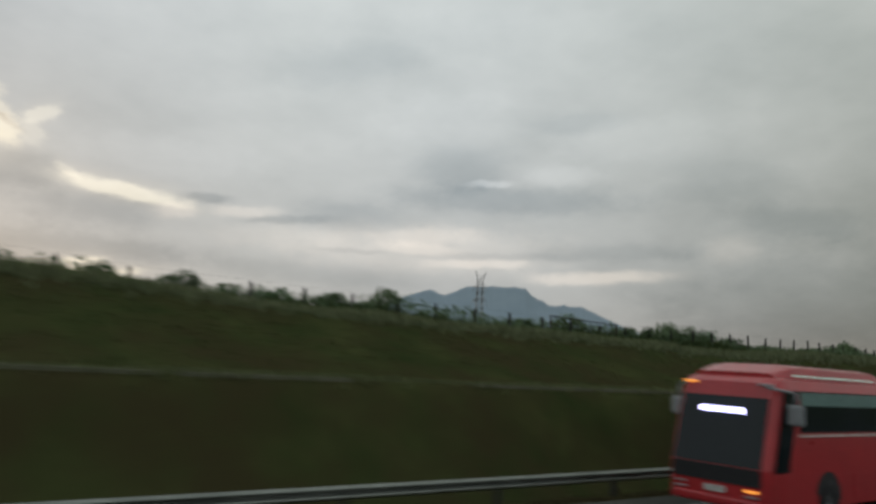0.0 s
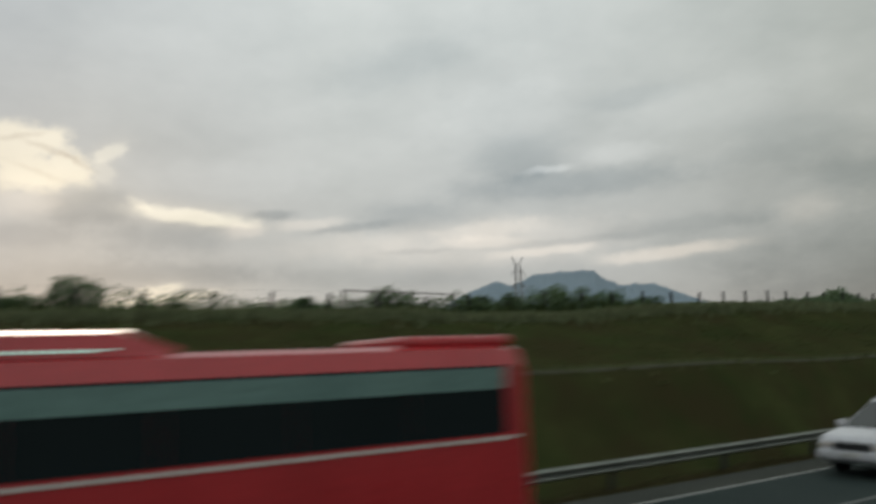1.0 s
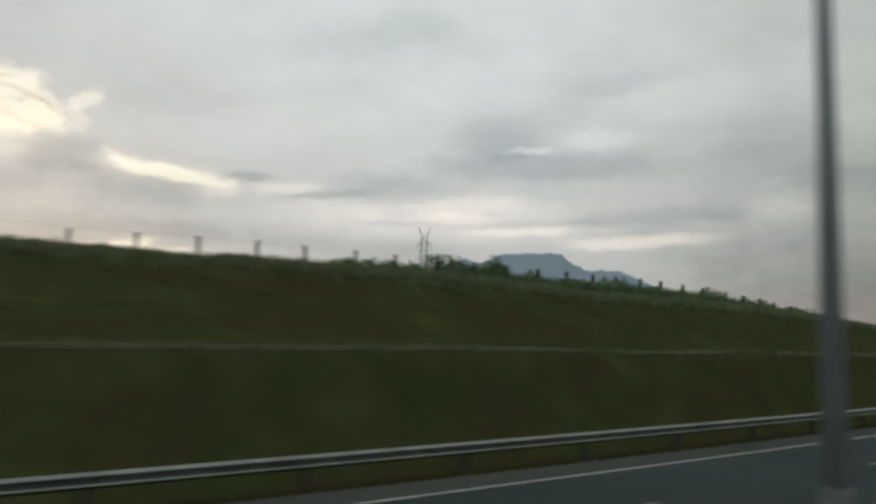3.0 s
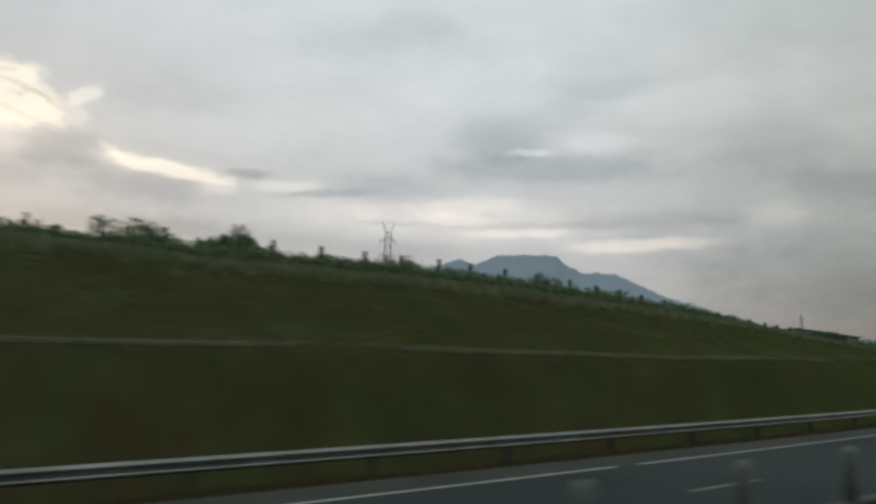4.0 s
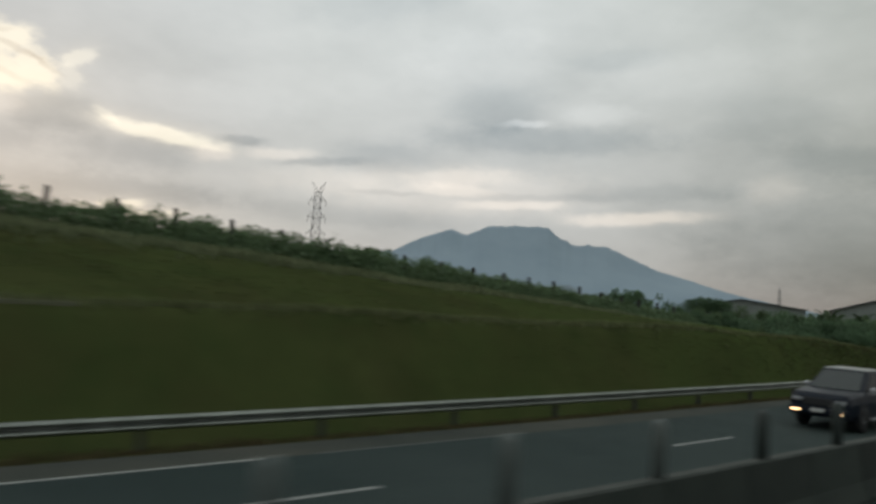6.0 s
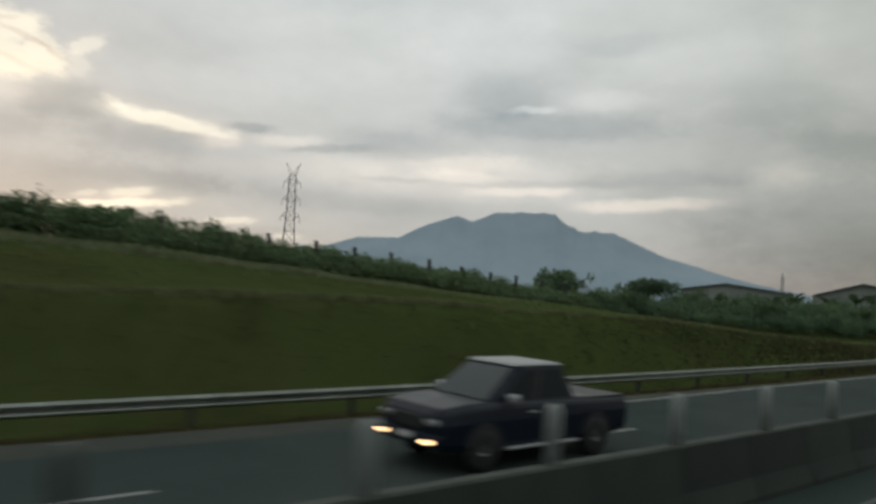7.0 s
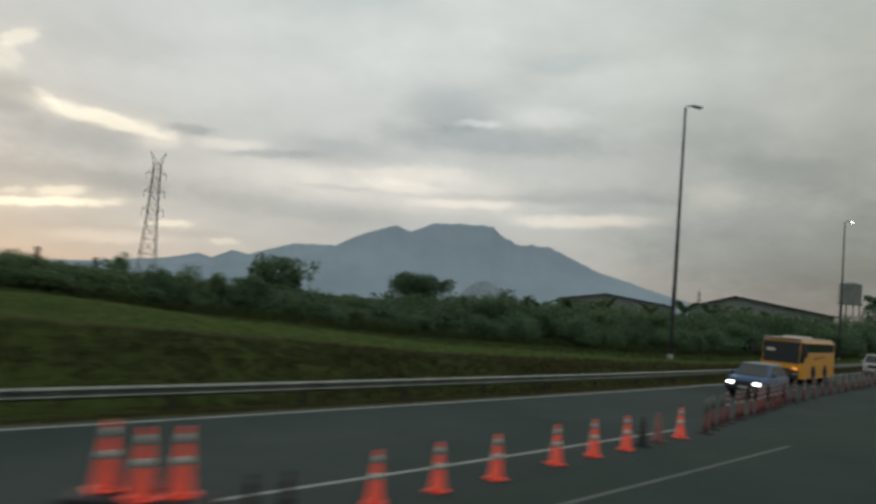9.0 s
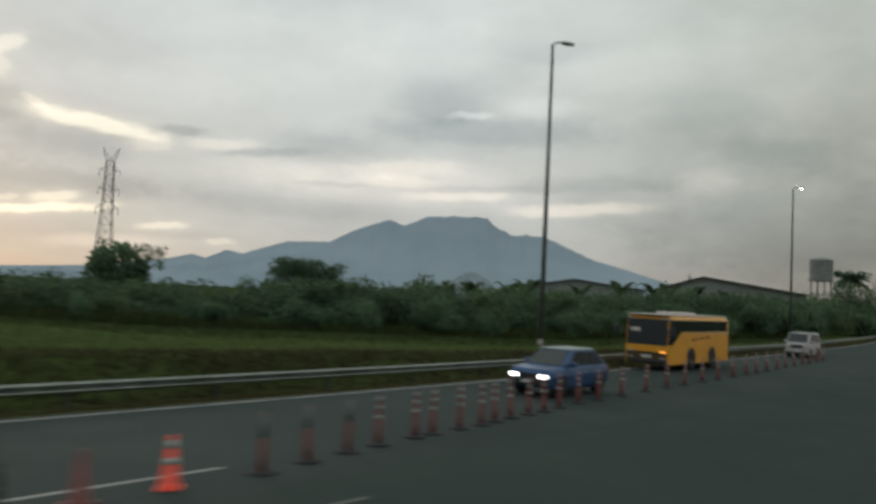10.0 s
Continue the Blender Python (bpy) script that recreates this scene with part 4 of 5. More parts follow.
# ---------------------------------------------------------------- a gate of pipes in the fence
M_PIPE = material("rusty_pipe", (0.040, 0.036, 0.032), (0.055, 0.042, 0.034), rough=0.8, metal=0.3, scale=5)
gx, gy, gz = planted(-212.5, 31.8, 0.1)
gate = thing("field_gate", pose(gx, gy, gz), "wide old field gate of dark rusty pipes in the fence", "gate")
ex, ey, ez = planted(-205.9, 31.8, 0.1)
for px, py, pz in ((0, 0, 0), (ex - gx, ey - gy, ez - gz)):
    bm = bmesh.new()
    tube(bm, (px, py, pz - 0.3), (px, py, 1.84), 0.062, 0.060, 10)
    part("gate_post", bm, M_PIPE, gate)
for z0, r in ((1.82, 0.036), (1.25, 0.022), (0.65, 0.022)):
    bm = bmesh.new()
    tube(bm, (0, 0, z0), (ex - gx, ey - gy, z0 - 0.12), r, r, 8)
    part("rail", bm, M_PIPE, gate)
for i in range(1, 10):
    bm = bmesh.new()
    f = i / 10
    tube(bm, ((ex - gx) * f, (ey - gy) * f, 0.62 - 0.12 * f), ((ex - gx) * f, (ey - gy) * f, 1.82 - 0.12 * f), 0.014, 0.014, 6)
    part("bar", bm, M_PIPE, gate)

# ---------------------------------------------------------------- thicket between the single shrubs


def thicket(name, label, x0, x1, s0, s1, tall, count, size, seed, mat, ragged_by=1.0):
    """Undergrowth too dense to tell its plants apart; tall gives its height at x."""
    g = random.Random(seed)
    verts, faces = [], []
    while len(faces) < count:
        x, f = g.uniform(x0, x1), g.random()
        a, b = s0(x), s1(x)
        s = a + (b - a) * f
        lump = 0.72 + 0.15 * (1 - ragged_by) + 0.55 * ragged_by * noise.noise(Vector((x * 0.33, s * 0.30, seed))) + 0.28 * noise.noise(Vector((x * 1.3, s * 1.1, seed + 5)))
        h = tall(x) * lump * (0.45 + 0.55 * min(1.0, f * 4))
        if h < 0.15:
            continue
        p = Vector((x, across(x, s), ground_z(x, s) + h * g.random() ** 0.45))
        d = Vector((g.gauss(0, 1), g.gauss(0, 1), g.gauss(0.3, 0.6))).normalized()
        u = d.cross(Vector((0.05, 0.03, 1.0))).normalized()
        u.rotate(Matrix.Rotation(g.gauss(0, 0.6), 3, d))
        sz = size * g.uniform(0.6, 1.4)
        i = len(verts)
        verts += [tuple(p), tuple(p + d * sz * 0.5 + u * sz * 0.28), tuple(p + d * sz), tuple(p + d * sz * 0.5 - u * sz * 0.28)]
        faces.append((i, i + 1, i + 2, i + 3))
    me = bpy.data.meshes.new(name)
    me.from_pydata(verts, [], faces)
    me.materials.append(mat)
    tagged(new(name, me), label, "undergrowth", kind="stuff")


thicket("bank_thicket", "dense low green undergrowth on top of the bank", -172, -62, lambda x: 29.5, lambda x: 35.0,
        lambda x: knots(x, ((-172, 1.5), (-160, 1.7), (-150, 2.0), (-125, 2.4), (-112, 2.3), (-105, 2.0), (-95, 1.8), (-85, 1.65), (-62, 1.5))), 110000, 0.21, 21, M_LEAF, 0.45)
thicket("sparse_thicket", "thin patchy weeds and saplings on top of the bank", -300, -170, lambda x: 31.0, lambda x: 34.5,
        lambda x: knots(x, ((-300, 1.8), (-198, 1.8), (-191, 0.95), (-170, 0.95))), 26000, 0.20, 23, M_LEAF)
thicket("fence_saplings", "thin leafy saplings and creepers grown through the old fence", -231, -180, lambda x: 31.6, lambda x: 33.4,
        lambda x: knots(x, ((-231, 1.1), (-213, 1.0), (-209, 1.6), (-198, 1.9), (-193, 1.4), (-189, 1.0), (-180, 0.9))), 16000, 0.17, 29, M_LEAF, 0.9)
thicket("hedge_thicket", "dense dark green undergrowth beside the open grass", -86, 170,
        lambda x: knots(x, HEDGE_FRONT), lambda x: knots(x, HEDGE_FRONT) + 8.0,
        lambda x: knots(x, ((-86, 1.5), (-74, 2.2), (-68, 2.1), (-60, 2.6), (-54, 3.5), (-47, 3.3), (-37, 3.8), (-28, 4.3), (-14, 5.3), (20, 6.4), (60, 7.0), (170, 7.4))), 85000, 0.26, 25, M_LEAF_D, 0.7)

# ---------------------------------------------------------------- rough grass


def grass_band(name, label, s_of, spread, x0, x1, count, h0, h1, seed, width=0.05, clump=3, mat=None, even=False, tall=None, matted=False, fade=0.0):
    """Grass blades in clumps: gathered round s_of(x), or strewn evenly over spread metres from there."""
    g = random.Random(seed)
    verts, faces = [], []
    for _ in range(count):
        x = g.uniform(x0, x1)
        if fade and g.random() > min(1.0, (x - x0) / fade, (x1 - x) / fade):
            continue
        s = s_of(x) + ((g.betavariate(1.7, 1.7) if fade else g.random()) * spread if even else g.gauss(0, spread))
        z = ground_z(x, s) - 0.03
        y = across(x, s)
        patch = (0.8 + 0.4 * max(0, noise.noise(Vector((x * 0.35, s * 0.4, 9))) + 0.3)) * (tall(x) if tall else 1.0)
        for _ in range(clump):
            h = g.uniform(h0, h1) * patch
            a, lean = g.uniform(0, 6.28), g.uniform(0.05, 0.5) * h * (3.0 if matted else 1.0)
            dx, dy = math.cos(a), math.sin(a)
            px, py = x + g.gauss(0, 0.1), y + g.gauss(0, 0.1)
            i = len(verts)
            verts += [(px - dy * width, py + dx * width, z), (px + dy * width, py - dx * width, z),
                      (px + dx * lean * 0.4 + dy * width * 0.6, py + dy * lean * 0.4 - dx * width * 0.6, z + h * 0.6), (px + dx * lean, py + dy * lean, z + h)]
            faces += [(i, i + 1, i + 2), (i, i + 2, i + 3)]
    me = bpy.data.meshes.new(name)
    me.from_pydata(verts, [], faces)
    me.materials.append(mat or M_BLADE)
    tagged(new(name, me), label, "grass", kind="stuff")


grass_band("crest_grass", "long pale grass along the crest of the bank", lambda x: 22.0, 0.8, -300, -92, 17000, 0.14, 0.42, 1, mat=M_BLADE_PALE,
           tall=lambda x: knots(x, ((-300, 1.0), (-125, 1.0), (-92, 0.2))))
grass_band("bench_grass", "pale grass along the bench of the bank", lambda x: 13.85, 0.26, -300, -85, 11000, 0.08, 0.2, 2, mat=M_BLADE_SOFT,
           tall=lambda x: knots(x, ((-300, 1.0), (-195, 1.0), (-172, 0.6), (-150, 0.7), (-136, 1.3), (-85, 1.1))))
grass_band("verge_grass", "dry brownish verge grass under the guardrail", lambda x: 10.55, 0.30, -300, 60, 22000, 0.05, 0.15, 3, 0.035, mat=M_BLADE_VERGE)
grass_band("upper_slope_grass", "dark green rough grass on the upper slope of the bank", lambda x: 14.2, 7.6, -290, -60, 26000, 0.02, 0.055, 7, 0.04, even=True, matted=True,
           tall=lambda x: knots(x, ((-300, 1.0), (-120, 1.0), (-60, 0.4))))
grass_band("dry_slope_grass", "brownish dry grass strewn over the upper slope of the bank", lambda x: 14.2, 7.6, -290, -105, 26000, 0.02, 0.055, 17, 0.04, mat=M_BLADE_DRY, even=True, matted=True)
grass_band("tall_verge_grass", "tall brownish grass behind the guardrail", lambda x: 11.0, 3.2, -112, 20, 15000, 0.10, 0.26, 6, 0.04, mat=M_BLADE_TALL, even=True, fade=25.0,
           tall=lambda x: knots(x, ((-118, 0.05), (-98, 0.4), (-84, 1.0), (-30, 1.0), (20, 0.6))))
grass_band("meadow_grass", "soft green meadow grass above the low bank", lambda x: 12.2, 15.0, -128, 20, 52000, 0.05, 0.14, 41, 0.04, mat=M_BLADE_MEADOW, even=True, matted=True, fade=30.0,
           tall=lambda x: knots(x, ((-128, 0.3), (-112, 0.45), (-95, 1.0), (20, 1.0))))
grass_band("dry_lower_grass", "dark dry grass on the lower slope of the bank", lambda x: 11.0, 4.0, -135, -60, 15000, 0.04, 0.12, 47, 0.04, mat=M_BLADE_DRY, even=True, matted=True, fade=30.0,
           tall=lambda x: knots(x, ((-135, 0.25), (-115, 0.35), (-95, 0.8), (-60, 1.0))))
grass_band("hedge_foot_weeds", "long dark green weeds along the foot of the hedge", lambda x: knots(x, HEDGE_FRONT) - 2.0, 3.0, -86, 120, 16000, 0.2, 0.8, 43, 0.03, even=True)
grass_band("hedge_side_grass", "darker rough grass between the meadow and the hedge", lambda x: knots(x, HEDGE_FRONT) - 8.0, 8.0, -92, 20, 20000, 0.06, 0.2, 45, 0.035, even=True, matted=True, fade=10.0)
grass_band("weeds", "thin weeds on top of the bank", lambda x: 30.5, 5.5, -300, -60, 13000, 0.4, 1.25, 5, 0.022, 3, even=True,
           tall=lambda x: knots(x, ((-300, 1.0), (-198, 1.0), (-191, 0.65), (-168, 0.65), (-160, 1.1))))

# ---------------------------------------------------------------- traffic cones and delineators


def make_cone(at, plastic, label, hgt=0.80, bands=None, plain=False):
    root = thing("traffic_cone", at, label, "traffic cone", "cones along the line")
    bm = bmesh.new()
    box(bm, -0.165, 0.165, -0.165, 0.165, 0, 0.03, 0.012, 2)
    part("base", bm, plastic, root)

    def r(z):
        return 0.125 + (0.030 - 0.125) * (z - 0.03) / (hgt - 0.03)

    bm = lathe(bmesh.new(), ((r(0.03) + 0.015, 0.029), (r(0.05), 0.06), (r(hgt * 0.98), hgt * 0.98), (0.02, hgt)), 18)
    part("body", bm, plastic, root)
    for z0, z1 in () if plain else ((0.46, 0.58), (0.76, 0.90)):
        bm = lathe(bmesh.new(), ((r(z0 * hgt) + 0.004, z0 * hgt), (r(z1 * hgt) + 0.004, z1 * hgt)), 18)
        part("reflective_band", bm, bands or M_BAND, root, "grimy reflective band" if bands else "pale reflective band")
    return root


first = None
for cx, cy in ((-91.2, 2.04), (-89.8, 2.06), (-88.2, 2.12), (-86.0, 2.32), (-84.4, 2.41), (-82.9, 2.44), (-79.6, 2.64)):
    m = pose(cx, cy, 0, 0, 0, cx * 40)
    if first is None:
        first = make_cone(m, M_ORANGE, "bright orange traffic cone with pale reflective bands")
    else:
        copy_thing(first, m)
first = None
for cx, cy in ((-93.45, 1.92), (-92.95, 1.84), (-82.0, 2.5)):
    m = pose(cx, cy, 0, 0, 0, cx * 30)
    if first is None:
        first = make_cone(m, M_RUBBER, "old blackened traffic cone with grimy bands", 0.72, M_GRIME)
    else:
        copy_thing(first, m)
make_cone(pose(-80.9, 2.64, 0, 0, 0, 12), M_RED, "faded dark red traffic cone without bands", 0.74, plain=True)

# the black plastic barrier that carries a cluster of cones
blk = thing("plastic_barrier", pose(-94.85, 2.0, 0, 0, 0, -42), "black plastic barrier block carrying orange cones", "road barrier")
bm = bmesh.new()
loft(bm, [[(xx, y * k, z) for y, z in ((-0.46, 0.0), (-0.44, 0.14), (-0.36, 0.26), (-0.34, 0.60), (-0.30, 0.62), (0.30, 0.62), (0.34, 0.60), (0.36, 0.26), (0.44, 0.14), (0.46, 0.0))]
          for xx, k in ((-0.80, 0.9), (-0.74, 1.0), (0.74, 1.0), (0.80, 0.9))])
part("body", bm, M_RUBBER, blk)
bm = bmesh.new()
box(bm, -0.5, 0.3, -0.365, -0.345, 0.34, 0.50, 0.003, 1)
part("panel", bm, M_BLACK_C, blk)
top = None
for cx, cy in ((-95.14, 2.33), (-94.97, 1.80), (-94.54, 1.72)):
    m = pose(cx, cy, 0.621, 0, 0, cx * 90)
    if top is None:
        top = make_cone(m, M_ORANGE, "orange cone standing on the black plastic barrier", 0.80)
    else:
        copy_thing(top, m)
make_cone(pose(-94.80, 2.16, 0.621, 0, 0, 20), M_RUBBER, "blackened cone with grimy bands on the black plastic barrier", 0.74, M_GRIME)


def make_delineator(at, plain=False):
    label = "faded red delineator post with a pale top and round base" if plain else "faded red delineator post with white bands and round base"
    root = thing("delineator_post", at, label, "delineator", "delineators closing the lane")
    bm = lathe(bmesh.new(), ((0.23, 0.0), (0.23, 0.02), (0.16, 0.045), (0.075, 0.055)), 16)
    part("base", bm, M_RUBBER, root)
    bm = lathe(bmesh.new(), ((0.075, 0.05), (0.060, 0.3), (0.038, 0.96), (0.03, 1.0), (0.012, 1.01)), 14)
    part("post", bm, M_RED, root)
    for z0, z1 in ((0.60, 0.985),) if plain else ((0.54, 0.61), (0.73, 0.80), (0.90, 0.97)):
        bm = lathe(bmesh.new(), ((0.075 - 0.036 * z0, z0), (0.075 - 0.036 * z1, z1)), 14)
        if plain:
            part("sleeve", bm, M_GREY_C, root, "dull grey sleeve")
        else:
            part("reflective_band", bm, M_BAND_OLD, root, "white reflective band")
    return root


first = None
x, steps_x = -78.0, [1.13, 1.09, 0.96, 1.22, 0.62, 1.02, 0.87, 0.68, 0.86, 0.91, 0.82, 1.04, 1.44, 1.31]
while x < -30:
    y = straight(x, ((-78, 2.63), (-76.9, 2.88), (-74.8, 3.27), (-73, 3.50), (-71.1, 3.65), (-69.6, 3.94), (-67.8, 4.10), (-65.4, 4.52), (-62.4, 4.75), (-58, 5.12), (-52.7, 5.48), (-40, 6.5), (-30, 7.3)))
    m = pose(x, y, 0.001, rng.uniform(-2, 2), rng.uniform(-2, 2), rng.uniform(0, 360))
    if len(steps_x) > 11:
        make_delineator(m, True)
    elif first is None:
        first = make_delineator(m)
    else:
        copy_thing(first, m)
    x += steps_x.pop(0) if steps_x else rng.uniform(1.7, 2.2)

# ---------------------------------------------------------------- vehicles
M_GLASS = material("tinted_glass", (0.014, 0.020, 0.022), (0.011, 0.016, 0.018), rough=0.08, spec=0.24, scale=0.6)
M_SCREEN = material("windscreen_glass", (0.016, 0.024, 0.022), (0.012, 0.018, 0.017), rough=0.06, spec=0.38, scale=0.6)
M_GLASS_SIDE = material("dark_side_glass", (0.007, 0.011, 0.012), (0.005, 0.008, 0.009), rough=0.1, spec=0.10, scale=0.6)
M_TYRE = material("tyre_rubber", (0.020, 0.020, 0.021), rough=0.85, scale=8)
M_RIM = material("alloy_rim", (0.42, 0.43, 0.44), rough=0.35, metal=0.7)
M_TRIM = material("black_trim", (0.025, 0.026, 0.028), rough=0.5)
M_PLATE = material("plate_white", (0.55, 0.55, 0.52), rough=0.5)
M_HEAD = glow("headlight", (1.0, 0.97, 0.92), 6.0)
M_WARM = glow("warm_fog_light", (1.0, 0.60, 0.30), 4.5)
M_AMBER = glow("amber_marker", (1.0, 0.36, 0.06), 1.3)
M_GREEN = glow("green_marker", (0.20, 0.9, 0.45), 1.2)
M_GLASS_SHEEN = material("painted_window_sheen", (0.17, 0.28, 0.255), (0.10, 0.18, 0.165), rough=0.35, scale=1.4, fine_scale=10, contrast=0.9)
M_TAIL = material("tail_lamp_red", (0.30, 0.02, 0.02), rough=0.3)
M_SIGN = glow("led_sign", (0.62, 0.60, 1.0), 5.0)
M_TEAL = glow("teal_strip_lamp", (0.55, 0.85, 0.75), 0.35)


def paint(name, rgb, rough=0.3, metal=0.0, spec=0.5, coat=0.15):
    m = material(name, rgb, tuple(c * 0.82 for c in rgb), rough=rough, metal=metal, scale=0.8, fine_scale=12, spec=spec, contrast=0.4)
    m.node_tree.nodes["Principled BSDF"].inputs["Coat Weight"].default_value = coat
    return m


def hull_section(x, hw, z0, z1, tuck=0.06, shoulder=0.10):
    right = [(x, hw - tuck, z0), (x, hw, z0 + 0.14), (x, hw, z0 + (z1 - z0) * 0.62), (x, hw - 0.03, z1 - shoulder), (x, hw - shoulder * 1.3, z1)]
    return right + [(p[0], -p[1], p[2]) for p in reversed(right)]


def wheel(root, x, y, r, width):
    bm = lathe(bmesh.new(), ((r * 0.62, -width / 2), (r * 0.94, -width / 2), (r, -width * 0.3), (r, width * 0.3), (r * 0.94, width / 2), (r * 0.62, width / 2)), 22, (x, y, r), "y")
    tyre = part("tyre", bm, M_TYRE, root)
    out = -1 if y < 0 else 1
    bm = lathe(bmesh.new(), ((r * 0.62, -width * 0.35), (r * 0.62, width * 0.38), (r * 0.5, width * 0.30), (r * 0.2, width * 0.34), (0.02, width * 0.36)), 18, (0, 0, 0), "y")
    bmesh.ops.transform(bm, matrix=pose(x, y, r, 0, 0, 0 if out > 0 else 180), verts=bm.verts)
    for k in range(5):
        a = k * 2 * math.pi / 5
        tube(bm, (x + r * 0.12 * math.cos(a), y + out * width * 0.40, r + r * 0.12 * math.sin(a)), (x + r * 0.58 * math.cos(a), y + out * width * 0.37, r + r * 0.58 * math.sin(a)), r * 0.09, r * 0.07, 5)
    part("rim", bm, M_RIM, tyre)


def arch(root, x, y, r, depth=0.02):
    out = -1 if y < 0 else 1
    bm = bmesh.new()
    n = 16
    ring0, ring1 = [], []
    for i in range(n + 1):
        a = math.pi * i / n - 0.15 + 0.3 * i / n * 0
        px, pz = x + r * math.cos(a), r * 0.95 + r * math.sin(a)
        ring0.append(bm.verts.new((px, y, pz)))
        ring1.append(bm.verts.new((px, y + out * depth, pz)))
    for i in range(n):
        bm.faces.new((ring0[i], ring0[i + 1], ring1[i + 1], ring1[i]))
    bm.faces.new(ring1)
    bmesh.ops.recalc_face_normals(bm, faces=bm.faces)
    part("wheel_arch", bm, M_TRIM, root)


def pane(root, name, a, b, c, d, mat, push, thick=0.012, label=""):
    """A panel with corners a, b, c, d, set out from its face by push along the face's normal."""
    a, b, c, d = Vector(a), Vector(b), Vector(c), Vector(d)
    n = (b - a).cross(d - a).normalized() * push
    t = n.normalized() * thick
    bm = bmesh.new()
    lo = [bm.verts.new(p + n) for p in (a, b, c, d)]
    hi = [bm.verts.new(p + n + t) for p in (a, b, c, d)]
    bm.faces.new(hi)
    bm.faces.new(lo[::-1])
    for i in range(4):
        bm.faces.new((lo[i], lo[(i + 1) % 4], hi[(i + 1) % 4], hi[i]))
    bmesh.ops.recalc_face_normals(bm, faces=bm.faces)
    return part(name, bm, mat, root, label)


def make_car(name, at, hull, cabin, wheels, body_mat, label, category, lights, glass_split=(0.52,), bed=None, rails=False, roof_mat=None, low_lights=False, steps=None):
    """hull: (x, half width, bottom, top) from the front (-x) to the back; cabin: x of the screen's foot, roof's front, roof's back, rear foot,
    half widths at belt and roof, belt and roof height."""
    root = thing(name, at, label, category)
    bm = bmesh.new()
    loft(bm, [hull_section(*h) for h in hull], smooth=False)
    bmesh.ops.bevel(bm, geom=[e for e in bm.edges if e.calc_face_angle(0) > 0.5], offset=0.02, segments=2, affect="EDGES")
    part("body", bm, body_mat, root)
    x0, x1, x2, x3, wb, wr, zb, zr = cabin
    bm = bmesh.new()
    ring0 = [(x0, -wb, zb), (x3, -wb, zb), (x3, wb, zb), (x0, wb, zb)]
    ring1 = [(x1, -wr, zr - 0.05), (x2, -wr, zr - 0.05), (x2, wr, zr - 0.05), (x1, wr, zr - 0.05)]
    loft(bm, [ring0, ring1])
    bmesh.ops.bevel(bm, geom=[e for e in bm.edges if abs(e.verts[0].co.z - e.verts[1].co.z) > 0.3], offset=0.07, segments=3, affect="EDGES")
    part("cabin", bm, body_mat, root)
    bm = bmesh.new()
    loft(bm, [[(x1 - 0.06, -wr, zr - 0.05), (x2 + 0.06, -wr, zr - 0.05), (x2 + 0.06, wr, zr - 0.05), (x1 - 0.06, wr, zr - 0.05)],
              [(x1 + 0.06, -wr + 0.08, zr), (x2 - 0.05, -wr + 0.08, zr), (x2 - 0.05, wr - 0.08, zr), (x1 + 0.06, wr - 0.08, zr)]])
    bmesh.ops.bevel(bm, geom=list(bm.edges), offset=0.03, segments=3, affect="EDGES")
    part("roof", bm, roof_mat or body_mat, root)

    def side(u, v, sgn):
        xa, xb = x0 + (x1 - x0) * v, x3 + (x2 - x3) * v
        return (xa + (xb - xa) * u, sgn * (wb + (wr - wb) * v), zb + (zr - 0.05 - zb) * v)

    for sgn in (-1, 1):
        cuts = [0.12, *glass_split, 0.93]
        for u0, u1 in zip(cuts, cuts[1:]):
            q = [side(u0 + 0.015, 0.08, sgn), side(u1 - 0.015, 0.08, sgn), side(u1 - 0.02, 0.88, sgn), side(u0 + 0.02 + (0.05 if u0 == 0.12 else 0), 0.88, sgn)]
            pane(root, "side_window", *(q if sgn < 0 else q[::-1]), M_GLASS_SIDE, 0.003)
        for u in glass_split[:max(1, len(glass_split) - 1)]:
            q = [side(u - 0.03, 0.08, sgn), side(u + 0.03, 0.08, sgn), side(u + 0.03, 0.88, sgn), side(u - 0.03, 0.88, sgn)]
            pane(root, "door_pillar", *(q if sgn < 0 else q[::-1]), M_TRIM, 0.002, 0.010, "black door pillar")
    for nm, xa, xb in (("windscreen", x0, x1), ("rear_window", x3, x2)):
        def face(u, v):
            w = wb + (wr - wb) * v
            return (xa + (xb - xa) * v, (2 * u - 1) * w, zb + (zr - 0.05 - zb) * v)
        q = [face(0.06, 0.08), face(0.94, 0.08), face(0.93, 0.92), face(0.07, 0.92)]
        pane(root, nm, *(q[::-1] if xa == x0 else q), M_SCREEN, 0.003)
    for wx, r in wheels:
        for sgn in (-1, 1):
            hw = max(h[1] for h in hull)
            wheel(root, wx, sgn * (hw - 0.11), r, 0.24)
            arch(root, wx, sgn * (hw - 0.002), r * 1.16, 0.006)
    fx = hull[0][0]
    hw0, zf0, zf1 = hull[1][1], hull[0][2], hull[0][3]
